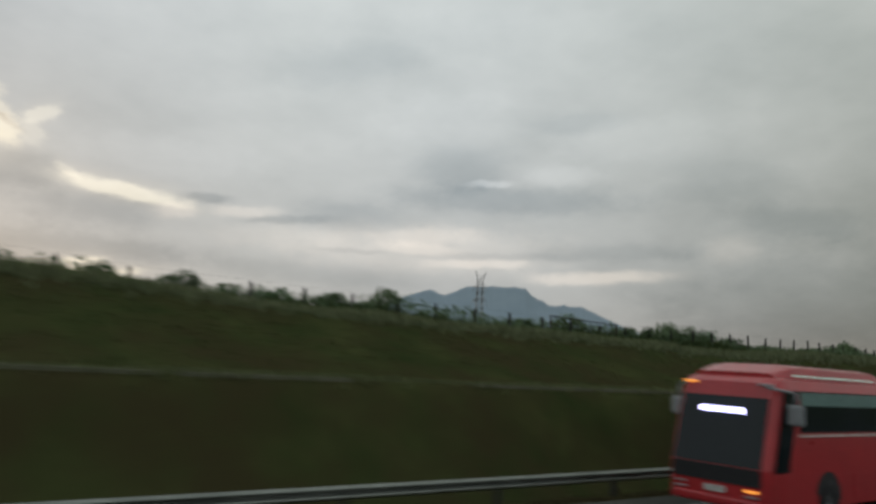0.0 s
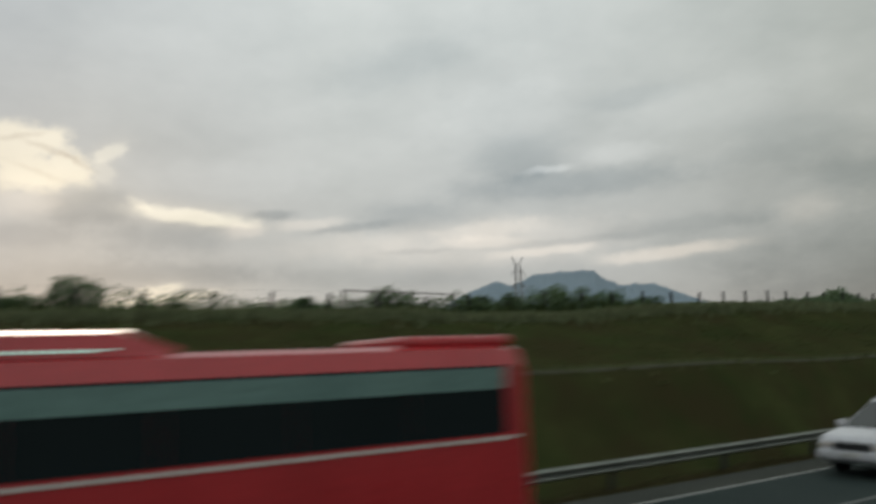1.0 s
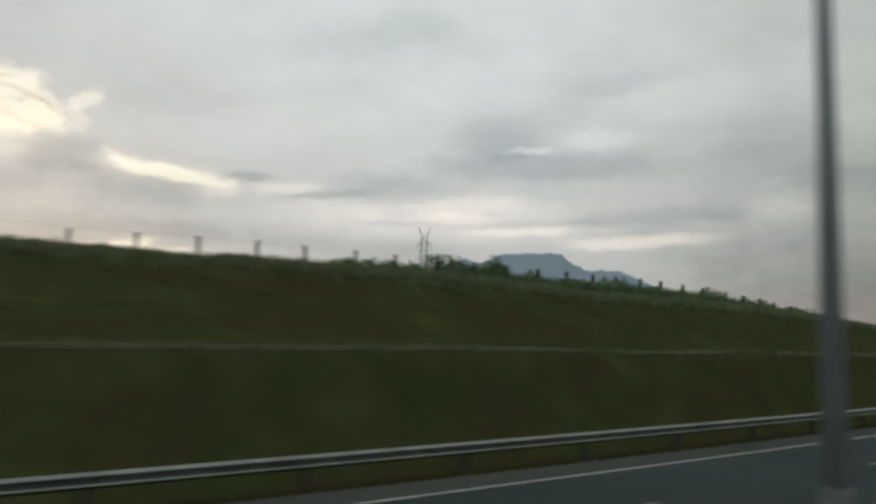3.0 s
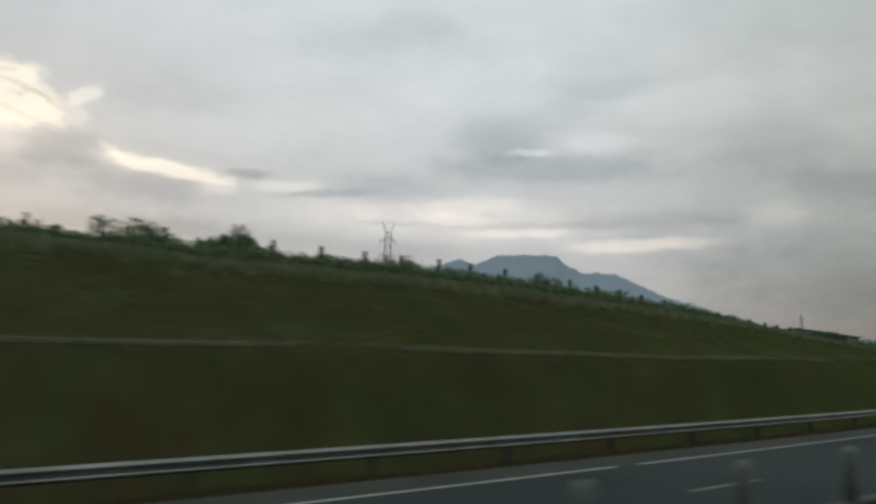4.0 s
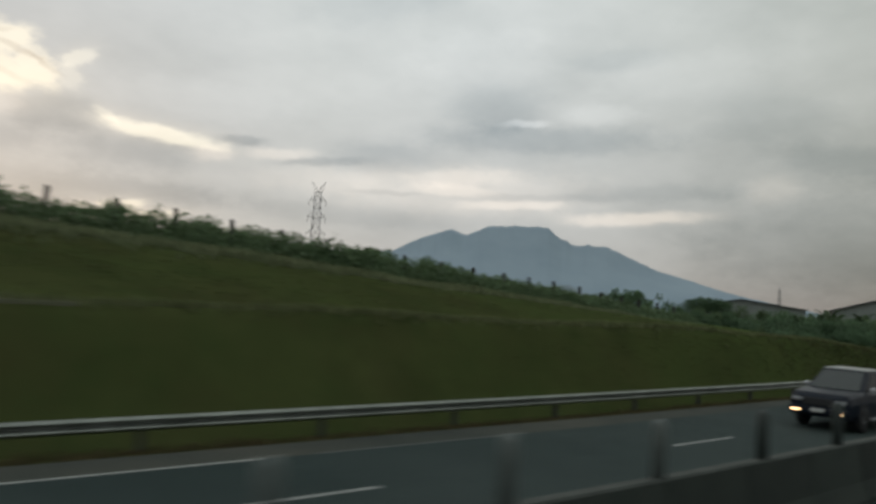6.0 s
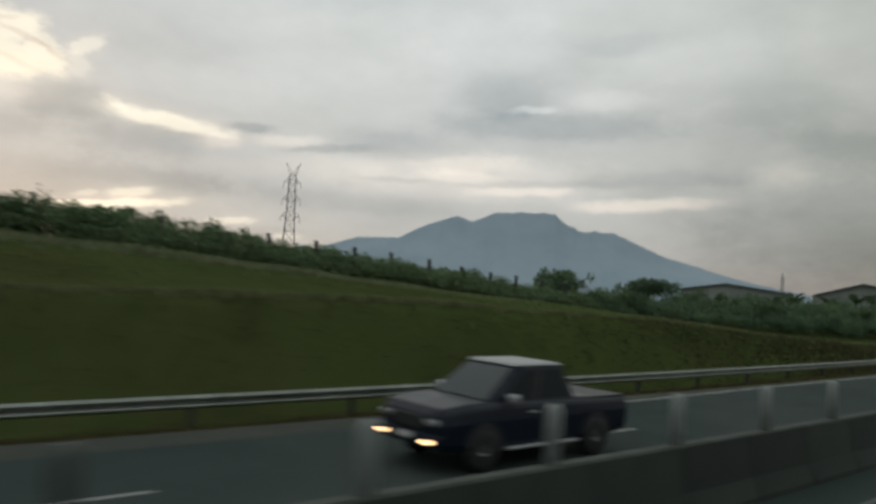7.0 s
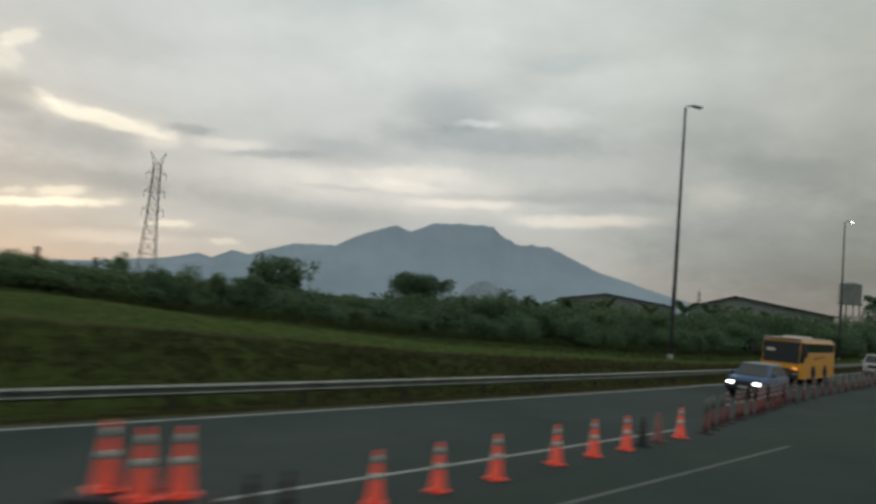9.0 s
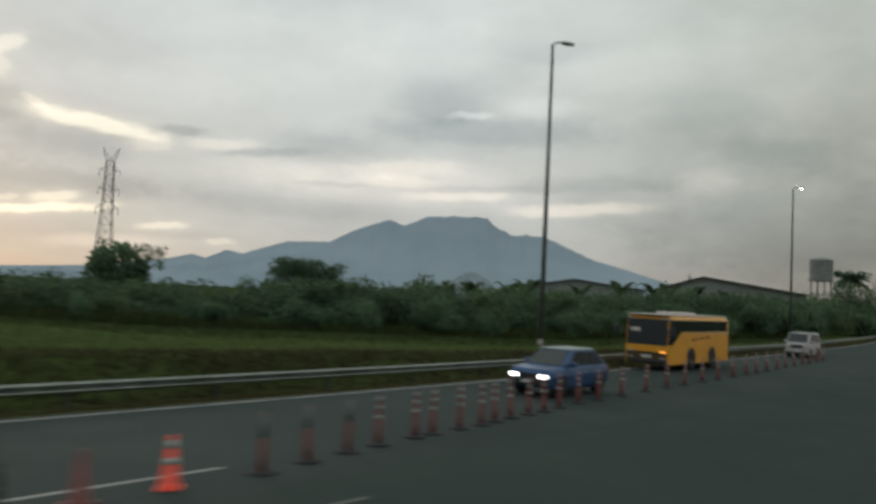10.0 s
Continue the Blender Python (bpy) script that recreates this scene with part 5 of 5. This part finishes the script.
    for sgn in (-1, 1):
        bm = bmesh.new()
        zl = zf1 - 0.10
        box(bm, fx - 0.02, fx + 0.22, sgn * hw0 * 0.70 - 0.16, sgn * hw0 * 0.70 + 0.16, zl - 0.06, zl + 0.05, 0.03)
        part("headlight", bm, lights, root)
        if low_lights:
            bm = bmesh.new()
            box(bm, fx - 0.10, fx + 0.05, sgn * hw0 * 0.72 - 0.13, sgn * hw0 * 0.72 + 0.13, zl - 0.355, zl - 0.305, 0.02)
            part("fog_light", bm, M_WARM, root, "lit warm fog light")
        bm = bmesh.new()
        box(bm, x0 + 0.42, x0 + 0.60, sgn * (wb + 0.14) - 0.10, sgn * (wb + 0.14) + 0.10, zb + 0.02, zb + 0.18, 0.04)
        part("wing_mirror", bm, body_mat if not low_lights else M_RIM, root)
        bx = hull[-1][0]
        bm = bmesh.new()
        box(bm, bx - 0.06, bx + 0.02, sgn * hw0 * 0.86 - 0.10, sgn * hw0 * 0.86 + 0.10, hull[-1][3] - 0.42, hull[-1][3] - 0.08, 0.02)
        part("tail_light", bm, M_TAIL, root)
        for hx in (0.45, 0.68):
            p = side(hx, 0, sgn)
            bm = bmesh.new()
            box(bm, p[0] - 0.1, p[0] + 0.1, sgn * (hull[3][1]) - 0.02, sgn * (hull[3][1]) + 0.02, zb - 0.19, zb - 0.15, 0.008, 1)
            part("door_handle", bm, M_RIM, root)
        if steps:
            bm = bmesh.new()
            box(bm, steps[0], steps[1], sgn * (hull[3][1] + 0.03) - 0.06, sgn * (hull[3][1] + 0.03) + 0.06, 0.36, 0.42, 0.02)
            part("side_step", bm, M_RIM, root, "bright metal side step")
        if rails:
            bm = bmesh.new()
            tube(bm, (x1 + 0.25, sgn * (wr - 0.10), zr + 0.06), (x2 - 0.15, sgn * (wr - 0.10), zr + 0.06), 0.022, 0.022, 8)
            for xx in (x1 + 0.3, x2 - 0.2):
                tube(bm, (xx, sgn * (wr - 0.10), zr - 0.02), (xx, sgn * (wr - 0.10), zr + 0.06), 0.02, 0.02, 6)
            part("roof_rail", bm, M_RIM, root)
    bm = bmesh.new()
    box(bm, fx - 0.025, fx + 0.03, -hw0 * 0.5, hw0 * 0.5, zf1 - 0.26, zf1 - 0.02, 0.02)
    part("grille", bm, M_TRIM, root)
    bm = bmesh.new()
    box(bm, fx - 0.06, fx + 0.16, -hw0 * 0.96, hw0 * 0.96, zf0 - 0.02, zf0 + 0.20, 0.05)
    part("bumper", bm, M_TRIM if lights is M_HEAD else body_mat, root)
    bm = bmesh.new()
    box(bm, fx - 0.07, fx - 0.055, -0.2, 0.2, zf0 + 0.06, zf0 + 0.16, 0.004, 1)
    part("number_plate", bm, M_PLATE, root)
    if bed:
        bm = bmesh.new()
        box(bm, bed[0], bed[1], -hull[3][1] + 0.10, hull[3][1] - 0.10, hull[-2][3] - 0.02, hull[-2][3] + 0.012, 0.005, 1)
        part("load_bed", bm, M_TRIM, root)
    return root


SUV_HULL = ((-2.35, 0.72, 0.45, 0.86), (-2.22, 0.86, 0.34, 0.98), (-1.6, 0.91, 0.30, 1.06), (-0.9, 0.92, 0.28, 1.10), (0.5, 0.92, 0.28, 1.12), (1.9, 0.91, 0.30, 1.14), (2.28, 0.87, 0.36, 1.14), (2.36, 0.82, 0.45, 1.08))
make_car("suv", on_road(-211.85, 7.55) @ Matrix.Diagonal((1, 1, 0.955, 1)), SUV_HULL, (-1.42, -0.12, 1.86, 2.30, 0.86, 0.64, 1.04, 1.75), ((-1.42, 0.37), (1.42, 0.37)),
         paint("white_car_paint", (0.62, 0.63, 0.66)), "white family sport utility vehicle with roof rails and tinted windows", "car", M_BAND, (0.48, 0.78), rails=True)
PICK_HULL = ((-2.65, 0.74, 0.50, 1.00), (-2.52, 0.88, 0.40, 1.13), (-1.9, 0.93, 0.36, 1.20), (-1.1, 0.94, 0.34, 1.22), (0.6, 0.94, 0.34, 1.20), (2.2, 0.93, 0.40, 1.17), (2.6, 0.92, 0.46, 1.17), (2.66, 0.88, 0.52, 1.14))
# Roof colour is lightened to carry the sky's reflection on navy paint.
make_car("pickup_truck", on_road(-117.95, 5.75) @ Matrix.Diagonal((0.95, 0.97, 0.96, 1)), PICK_HULL, (-1.50, -0.62, 0.72, 1.00, 0.84, 0.68, 1.17, 1.86), ((-1.62, 0.39), (1.55, 0.39)),
         paint("navy_car_paint", (0.006, 0.010, 0.018), 0.35, 0.0, 0.18, 0.04), "dark navy blue double-cab pickup truck with lit fog lights", "pickup truck", M_RIM, (0.5,), bed=(1.05, 2.55), roof_mat=paint("roof_sky_sheen", (0.20, 0.215, 0.21)), low_lights=True, steps=(-1.1, 0.9))
CROSS_HULL = ((-2.1, 0.70, 0.42, 0.82), (-2.0, 0.84, 0.32, 0.95), (-1.45, 0.88, 0.28, 1.02), (-0.8, 0.89, 0.26, 1.05), (0.5, 0.89, 0.26, 1.06), (1.6, 0.88, 0.28, 1.07), (2.02, 0.84, 0.34, 1.05), (2.1, 0.78, 0.42, 1.0))
# The roof's colour is paler and greyer than the body's.
make_car("car", on_road(-63.7, 6.0) @ Matrix.Diagonal((0.92, 0.95, 0.95, 1)), CROSS_HULL, (-1.2, -0.45, 1.35, 1.95, 0.82, 0.64, 1.02, 1.62), ((-1.3, 0.34), (1.3, 0.34)),
         paint("blue_car_paint", (0.020, 0.068, 0.170), 0.3, 0.3), "metallic blue small car with a pale roof and headlights on", "car", M_HEAD, (0.5, 0.8),
         roof_mat=paint("pale_roof_tone", (0.15, 0.19, 0.20)))
VAN_HULL = ((-2.2, 0.74, 0.42, 1.0), (-2.08, 0.84, 0.32, 1.12), (-1.9, 0.86, 0.28, 1.15), (-0.9, 0.86, 0.26, 1.18), (0.5, 0.86, 0.26, 1.18), (1.6, 0.86, 0.28, 1.18), (2.12, 0.85, 0.32, 1.18), (2.2, 0.82, 0.40, 1.15))
make_car("van", on_road(-26.8, 7.6) @ Matrix.Diagonal((0.88, 0.92, 0.92, 1)), VAN_HULL, (-2.05, -1.35, 2.0, 2.15, 0.82, 0.74, 1.15, 1.92), ((-1.35, 0.32), (1.35, 0.32)),
         paint("white_van_paint", (0.34, 0.34, 0.34)), "small white passenger van with dark windows", "van", M_BAND, (0.33, 0.65))


def make_bus(name, at, L, W, H, body_mat, label, red):
    root = thing(name, at, label, "bus")
    f, b, hw = -L / 2, L / 2, W / 2
    zt = H - (0.28 if red else 0.22)

    lean = 0.55 if red else 0.12

    def ring(x, k, ztop, raked=0.0):
        """A section; raked sections lean back towards the roof."""
        pts = [(hw * k, 0.34), (hw * k, 1.2), (hw * k, ztop - 0.30), (hw * k - 0.10, ztop - 0.06), (hw * k - 0.32, ztop)]
        pts = [(x + raked * max(0.0, z - 1.2) / (zt - 1.2), y, z) for y, z in pts]
        return pts + [(p[0], -p[1], p[2]) for p in reversed(pts)]

    bm = bmesh.new()
    nose = ring(f, 0.90, zt - 0.16, lean)
    loft(bm, [nose, ring(f + 0.18, 0.98, zt - 0.03, lean), ring(f + 0.75, 1.0, zt, lean * 0.3), ring(b - 0.4, 1.0, zt), ring(b - 0.08, 0.98, zt - 0.04), ring(b, 0.92, zt - 0.12)], cap=False)
    for i in range(4):
        bm.faces.new([bm.verts.new(p) for p in (nose[i], nose[i + 1], nose[8 - i], nose[9 - i])])
    bm.faces.new([bm.verts.new(p) for p in ring(b, 0.92, zt - 0.12)])
    bmesh.ops.remove_doubles(bm, verts=bm.verts, dist=0.0005)
    bmesh.ops.recalc_face_normals(bm, faces=bm.faces)
    part("body", bm, body_mat, root)
    belt, head = (0.575 * H, 0.835 * H) if red else (0.655 * H, 0.845 * H)
    n = 6
    for sgn in (-1, 1):
        y = sgn * hw
        for i in range(n):
            xa = f + 1.35 + (L - 1.75) * i / n
            xb = f + 1.35 + (L - 1.75) * (i + 1) / n - 0.012
            q = [(xa, y, belt), (xb, y, belt), (xb, y, head), (xa, y, head)]
            pane(root, "side_window", *(q if sgn < 0 else q[::-1]), M_GLASS, 0.003)
        if red:
            # Pale teal strip laid over the panes as a painted sky reflection.
            q = [(f + 1.36, y, head - 0.32), (b - 0.42, y, head - 0.32), (b - 0.42, y, head - 0.03), (f + 1.36, y, head - 0.03)]
            pane(root, "window_valance", *(q if sgn < 0 else q[::-1]), M_GLASS_SHEEN, 0.016, 0.006, "pale teal valance along the top of the windows")
        if red:
            q = [(f + 0.25, y, belt - 0.85), (f + 0.85, y, belt - 0.85), (f + 1.30, y, head), (f + 0.70, y, head)]
        else:
            q = [(f + 0.26, y, belt - 0.66), (f + 1.32, y, belt + 0.02), (f + 1.32, y, head), (f + 0.26, y, head)]
        pane(root, "door_window" if sgn < 0 else "side_window", *(q if sgn < 0 else q[::-1]), M_GLASS, 0.004)
        q = [(f + 1.3, y, belt - (0.10 if red else 0.06)), (b - 0.25, y, belt - 0.10), (b - 0.25, y, belt - 0.05), (f + 1.3, y, belt - 0.05)]
        pane(root, "waist_moulding", *(q if sgn < 0 else q[::-1]), M_BAND, 0.004, 0.01)
        for i in range(5):
            xa = f + 2.6 + (L - 4.6) * i / 5
            q = [(xa, y, 0.48), (xa + (L - 4.6) / 5 - 0.06, y, 0.48), (xa + (L - 4.6) / 5 - 0.06, y, 1.05), (xa, y, 1.05)]
            pane(root, "luggage_hatch", *(q if sgn < 0 else q[::-1]), body_mat, 0.003, 0.008)
        for wx in (f + 2.6, b - 2.6):
            wheel(root, wx, sgn * (hw - 0.11), 0.48, 0.28)
            arch(root, wx, sgn * (hw + 0.001), 0.58, 0.012)
        mx = f + (0.75 if red else -0.35)
        bm = bmesh.new()
        tube(bm, (f + 0.3, sgn * (hw - 0.2), zt - 0.25), (mx, sgn * (hw + 0.22), zt - 0.35), 0.03, 0.03, 8)
        tube(bm, (mx, sgn * (hw + 0.22), zt - 0.35), (mx, sgn * (hw + 0.22), zt - 0.6), 0.03, 0.03, 8)
        box(bm, mx - 0.08, mx + 0.10, sgn * (hw + 0.22) - 0.17, sgn * (hw + 0.22) + 0.17, zt - 1.05, zt - 0.6, 0.06)
        part("mirror", bm, M_POLE if red else M_TRIM, root)
        if red:
            bm = bmesh.new()
            box(bm, b - 3.9, b - 3.55, y - 0.02, y + 0.02, 0.40, 0.45, 0.01, 1)
            part("side_marker", bm, M_GREEN, root, "small lit green side marker")
        for z, mat, nm in ((0.62, M_RIM, "headlight"), (0.74 if red else 0.92, M_AMBER if sgn < 0 else M_RIM, "indicator"), (zt - 0.20, M_AMBER if sgn > 0 and red else M_RIM, "marker_lamp")):
            bm = bmesh.new()
            k, thin = (0.70 if nm != "marker_lamp" else 0.75), (0.022 if red else 0.035)
            fx = f + (0.84 * lean if nm == "marker_lamp" else 0.0)
            box(bm, fx - 0.03, fx + 0.2, sgn * hw * k - 0.16, sgn * hw * k + 0.16, z - thin, z + thin, 0.01)
            part(nm, bm, mat, root)
        bm = bmesh.new()
        box(bm, b - 0.05, b + 0.02, sgn * hw * 0.8 - 0.1, sgn * hw * 0.8 + 0.1, 0.8, 1.5, 0.02)
        part("tail_light", bm, M_TAIL, root)
    if not red:
        for sgn in (-1, 1):
            q = [(f + 0.01, sgn * hw * 0.905, belt - 0.66), (f + 0.24, sgn * hw * 0.99, belt - 0.66), (f + 0.29, sgn * hw * 0.99, head), (f + 0.11, sgn * hw * 0.905, head)]
            pane(root, "corner_window", *(q if sgn < 0 else q[::-1]), M_GLASS, 0.012)
    zs = zt - (0.50 if red else 0.22)
    xs = f + lean * (zs - 1.2) / (zt - 1.2)
    zw = 1.22 if red else 1.24
    q = [(f, hw * 0.87, zw), (f, -hw * 0.87, zw), (xs, -hw * 0.86, zs), (xs, hw * 0.86, zs)]
    pane(root, "windscreen", *q, M_GLASS, 0.006)
    low_z, top_z = (0.84, 1.2) if red else (0.50, 0.92)
    q = [(f, hw * 0.87, low_z), (f, -hw * 0.87, low_z), (f, -hw * 0.87, top_z), (f, hw * 0.87, top_z)]
    pane(root, "front_panel", *q, M_TRIM if red else M_FRONT, 0.006, 0.012, "dark front panel under the windscreen")
    bm = bmesh.new()
    box(bm, f - 0.05, f + 0.2, -hw * 0.88, hw * 0.88, 0.34, 0.56, 0.06)
    part("bumper", bm, M_TRIM if not red else body_mat, root)
    bm = bmesh.new()
    box(bm, f - 0.035, f - 0.02, -0.26, 0.26, 0.62, 0.76, 0.004, 1)
    part("number_plate", bm, M_PLATE, root)
    bm = bmesh.new()
    if red:
        loft(bm, [[(xx, y * hw * k, z) for y, z in ((-0.86, zt - 0.03), (-0.80, zt + 0.22 * h), (-0.5, zt + 0.28 * h), (0.5, zt + 0.28 * h), (0.80, zt + 0.22 * h), (0.86, zt - 0.03))]
                  for xx, k, h in ((f + 0.75, 0.9, 0.25), (f + 1.5, 1.0, 1.0), (f + 5.6, 1.0, 1.0), (f + 6.1, 0.96, 0.3))])
        part("roof_fairing", bm, body_mat, root)
        for sgn in (-1, 1):
            q = [(f + 1.4, sgn * hw * 0.855, zt + 0.02), (f + 5.4, sgn * hw * 0.855, zt + 0.02), (f + 5.4, sgn * hw * 0.85, zt + 0.042), (f + 1.4, sgn * hw * 0.85, zt + 0.042)]
            # The teal stripe is given a faint emission of its own.
            pane(root, "strip_lamp", *(q if sgn < 0 else q[::-1]), M_TEAL, 0.012, 0.01, "pale teal strip lamp along the roof fairing")
        bm = bmesh.new()
        box(bm, b - 1.9, b - 0.1, -hw * 0.8, hw * 0.8, zt - 0.03, zt + 0.13, 0.06)
        part("rear_spoiler", bm, body_mat, root)
        for i in range(7):
            bm = bmesh.new()
            fx = f + lean * (zt - 0.80 - 1.2) / (zt - 1.2)
            box(bm, fx - 0.08, fx - 0.05, -0.55 + 0.16 * i, -0.43 + 0.16 * i, zt - 0.86, zt - 0.74, 0.004, 1)
            part("sign_bar", bm, M_SIGN, root, "lit violet-white bar of the destination sign")
    else:
        box(bm, f + 2.3, f + 4.6, -hw * 0.5, hw * 0.5, zt - 0.02, zt + 0.15, 0.06)
        part("air_conditioner", bm, M_BAND, root)
        bm = bmesh.new()
        box(bm, f - 0.02, b - 0.1, -hw * 0.90, hw * 0.90, zt - 0.035, zt + 0.02, 0.02)
        part("roof_panel", bm, M_BAND, root, "pale cream roof panel")
        bm = bmesh.new()
        box(bm, f + 0.01, f + 0.03, 0.35, 0.85, zt - 0.85, zt - 0.66, 0.01, 1)
        part("sign_board", bm, M_BAND, root)
        for i in range(3):
            q = [(f + 2.6 + i * 0.9, -hw, 1.45 + 0.05 * i), (f + 3.3 + i * 0.9, -hw, 1.5 + 0.05 * i), (f + 3.3 + i * 0.9, -hw, 1.62 + 0.05 * i), (f + 2.6 + i * 0.9, -hw, 1.57 + 0.05 * i)]
            pane(root, "livery_bar", *q, M_LIVERY, 0.003, 0.004)
    return root


M_FRONT = material("dark_brown_front", (0.075, 0.045, 0.022), rough=0.4)
M_LIVERY = material("dark_livery", (0.22, 0.07, 0.02), rough=0.4)
make_bus("coach", on_road(-229.75, 7.45), 10.9, 2.5, 3.5, paint("red_bus_paint", (0.42, 0.029, 0.034)), "red long-distance coach with a raised roof fairing and lit sign", True)
make_bus("bus", on_road(-47.75, 8.6), 8.0, 2.4, 2.95, paint("yellow_bus_paint", (0.72, 0.33, 0.025)), "bright yellow passenger bus with a cream roof", False)

# ---------------------------------------------------------------- warehouses and water tank
M_ROOF = material("corrugated_roof", (0.50, 0.53, 0.52), (0.42, 0.45, 0.44), rough=0.6, scale=0.25, fine_scale=4)
M_WALL = material("warehouse_wall", (0.22, 0.245, 0.23), (0.17, 0.19, 0.18), rough=0.8, scale=0.3)
M_VERGE = material("dark_verge_trim", (0.060, 0.070, 0.068), (0.045, 0.052, 0.050), rough=0.7, scale=0.5)
M_TANK = material("tank_grey", (0.27, 0.29, 0.285), (0.20, 0.215, 0.21), rough=0.7, scale=0.5)


def make_warehouse(x, y, turn, half, depth, eave, ridge, label, far=1.0):
    """far: the width of the half that lies to -x, as a share of the other."""
    root = thing("warehouse", pose(x, y, -0.8, 0, 0, turn), label, "warehouse", "warehouses beyond the hedge")
    bm = bmesh.new()
    pent = [(-half * far, 0), (half, 0), (half, eave), (0, ridge), (-half * far, eave)]
    loft(bm, [[(px, yy, pz) for px, pz in pent] for yy in (0, depth)])
    part("wall", bm, M_WALL, root)
    for sgn in (-1, 1):
        bm = bmesh.new()
        wide = half if sgn > 0 else half * far
        slope = (ridge - eave) / wide
        pts = []
        for yy in (-0.8, depth + 0.8):
            pts.append([(0, yy, ridge + 0.04), (sgn * (wide + 0.8), yy, eave - 0.8 * slope + 0.04), (sgn * (wide + 0.8), yy, eave - 0.8 * slope + 0.3), (0, yy, ridge + 0.3)])
        loft(bm, pts)
        part("roof", bm, M_ROOF, root)
        bm = bmesh.new()
        loft(bm, [[(0, yy, ridge + 0.02), (sgn * (wide + 0.9), yy, eave - 0.9 * slope + 0.02), (sgn * (wide + 0.9), yy, eave - 0.9 * slope + 0.34), (0, yy, ridge + 0.36)] for yy in (-0.95, -0.82)])
        part("verge_trim", bm, M_VERGE, root, "dark trim along the gable edge")


make_warehouse(88.6, 67.0, -68, 22.5, 50, 8.3, 11.6, "large pale warehouse with a low gable roof and dark verge", 0.48)
make_warehouse(103.5, 112.8, -61, 20.0, 50, 8.5, 10.9, "large pale warehouse with a low gable roof", 0.7)

tank = thing("water_tank", pose(94.2, 42.2, -0.5), "round grey elevated water tank on a steel frame", "water tank")
bm = lathe(bmesh.new(), ((2.35, 11.6), (2.4, 11.75), (2.4, 16.0), (2.45, 16.1), (1.2, 16.55), (0.2, 16.7)), 28)
part("drum", bm, M_TANK, tank)
bm = lathe(bmesh.new(), ((2.8, 11.3), (2.8, 11.55), (0.5, 11.58)), 20)
part("platform", bm, M_TANK, tank)
for a in range(4):
    c, d = math.cos(a * math.pi / 2 + 0.6), math.sin(a * math.pi / 2 + 0.6)
    c2, d2 = math.cos((a + 1) * math.pi / 2 + 0.6), math.sin((a + 1) * math.pi / 2 + 0.6)
    bm = tube(bmesh.new(), (c * 2.5, d * 2.5, 0), (c * 2.1, d * 2.1, 11.35), 0.16, 0.16, 8)
    part("leg", bm, M_TOWER, tank)
    bm = tube(bmesh.new(), (c * 2.6, d * 2.6, 3), (c2 * 2.4, d2 * 2.4, 9.5), 0.07, 0.07, 6)
    tube(bm, (c2 * 2.6, d2 * 2.6, 3), (c * 2.4, d * 2.4, 9.5), 0.07, 0.07, 6)
    part("brace", bm, M_TOWER, tank)


def make_palm(x, y, z0, height, seed):
    g = random.Random(seed)
    root = thing("palm_tree", pose(x, y, z0), "coconut palm with a full head of drooping dark fronds", "palm tree")
    bm = bmesh.new()
    p = Vector((0, 0, -0.3))
    for i in range(6):
        q = Vector((0.06 * i * i * 0.4, 0.03 * i, height * (i + 1) / 6))
        tube(bm, p, q, 0.24 - 0.02 * i, 0.22 - 0.02 * i, 9)
        p = q
    part("trunk", bm, M_BARK, root)
    for k in range(38):
        a, lift = k * 2.4, g.uniform(0.0, 2.0)
        reach = g.uniform(2.6, 3.7)
        bm = bmesh.new()
        last = None
        for i in range(13):
            f = i / 12
            c = p + Vector((math.cos(a) * reach * f, math.sin(a) * reach * f, 2.1 * lift * f - 2.6 * f * f + 0.6 * f))
            if last is not None:
                tube(bm, last, c, 0.03, 0.025, 4, False)
                for sgn in (-1, 1):
                    out = Vector((-math.sin(a) * sgn, math.cos(a) * sgn, -0.55)) + Vector((math.cos(a), math.sin(a), 0)) * 0.5
                    leaf(bm, c, 1.5 * (1 - 0.6 * abs(f - 0.45)), out, g, 0.30)
            last = c
        part("frond", bm, M_LEAF_D, root)


make_palm(84.6, 33.9, -0.5, 11.2, 3)
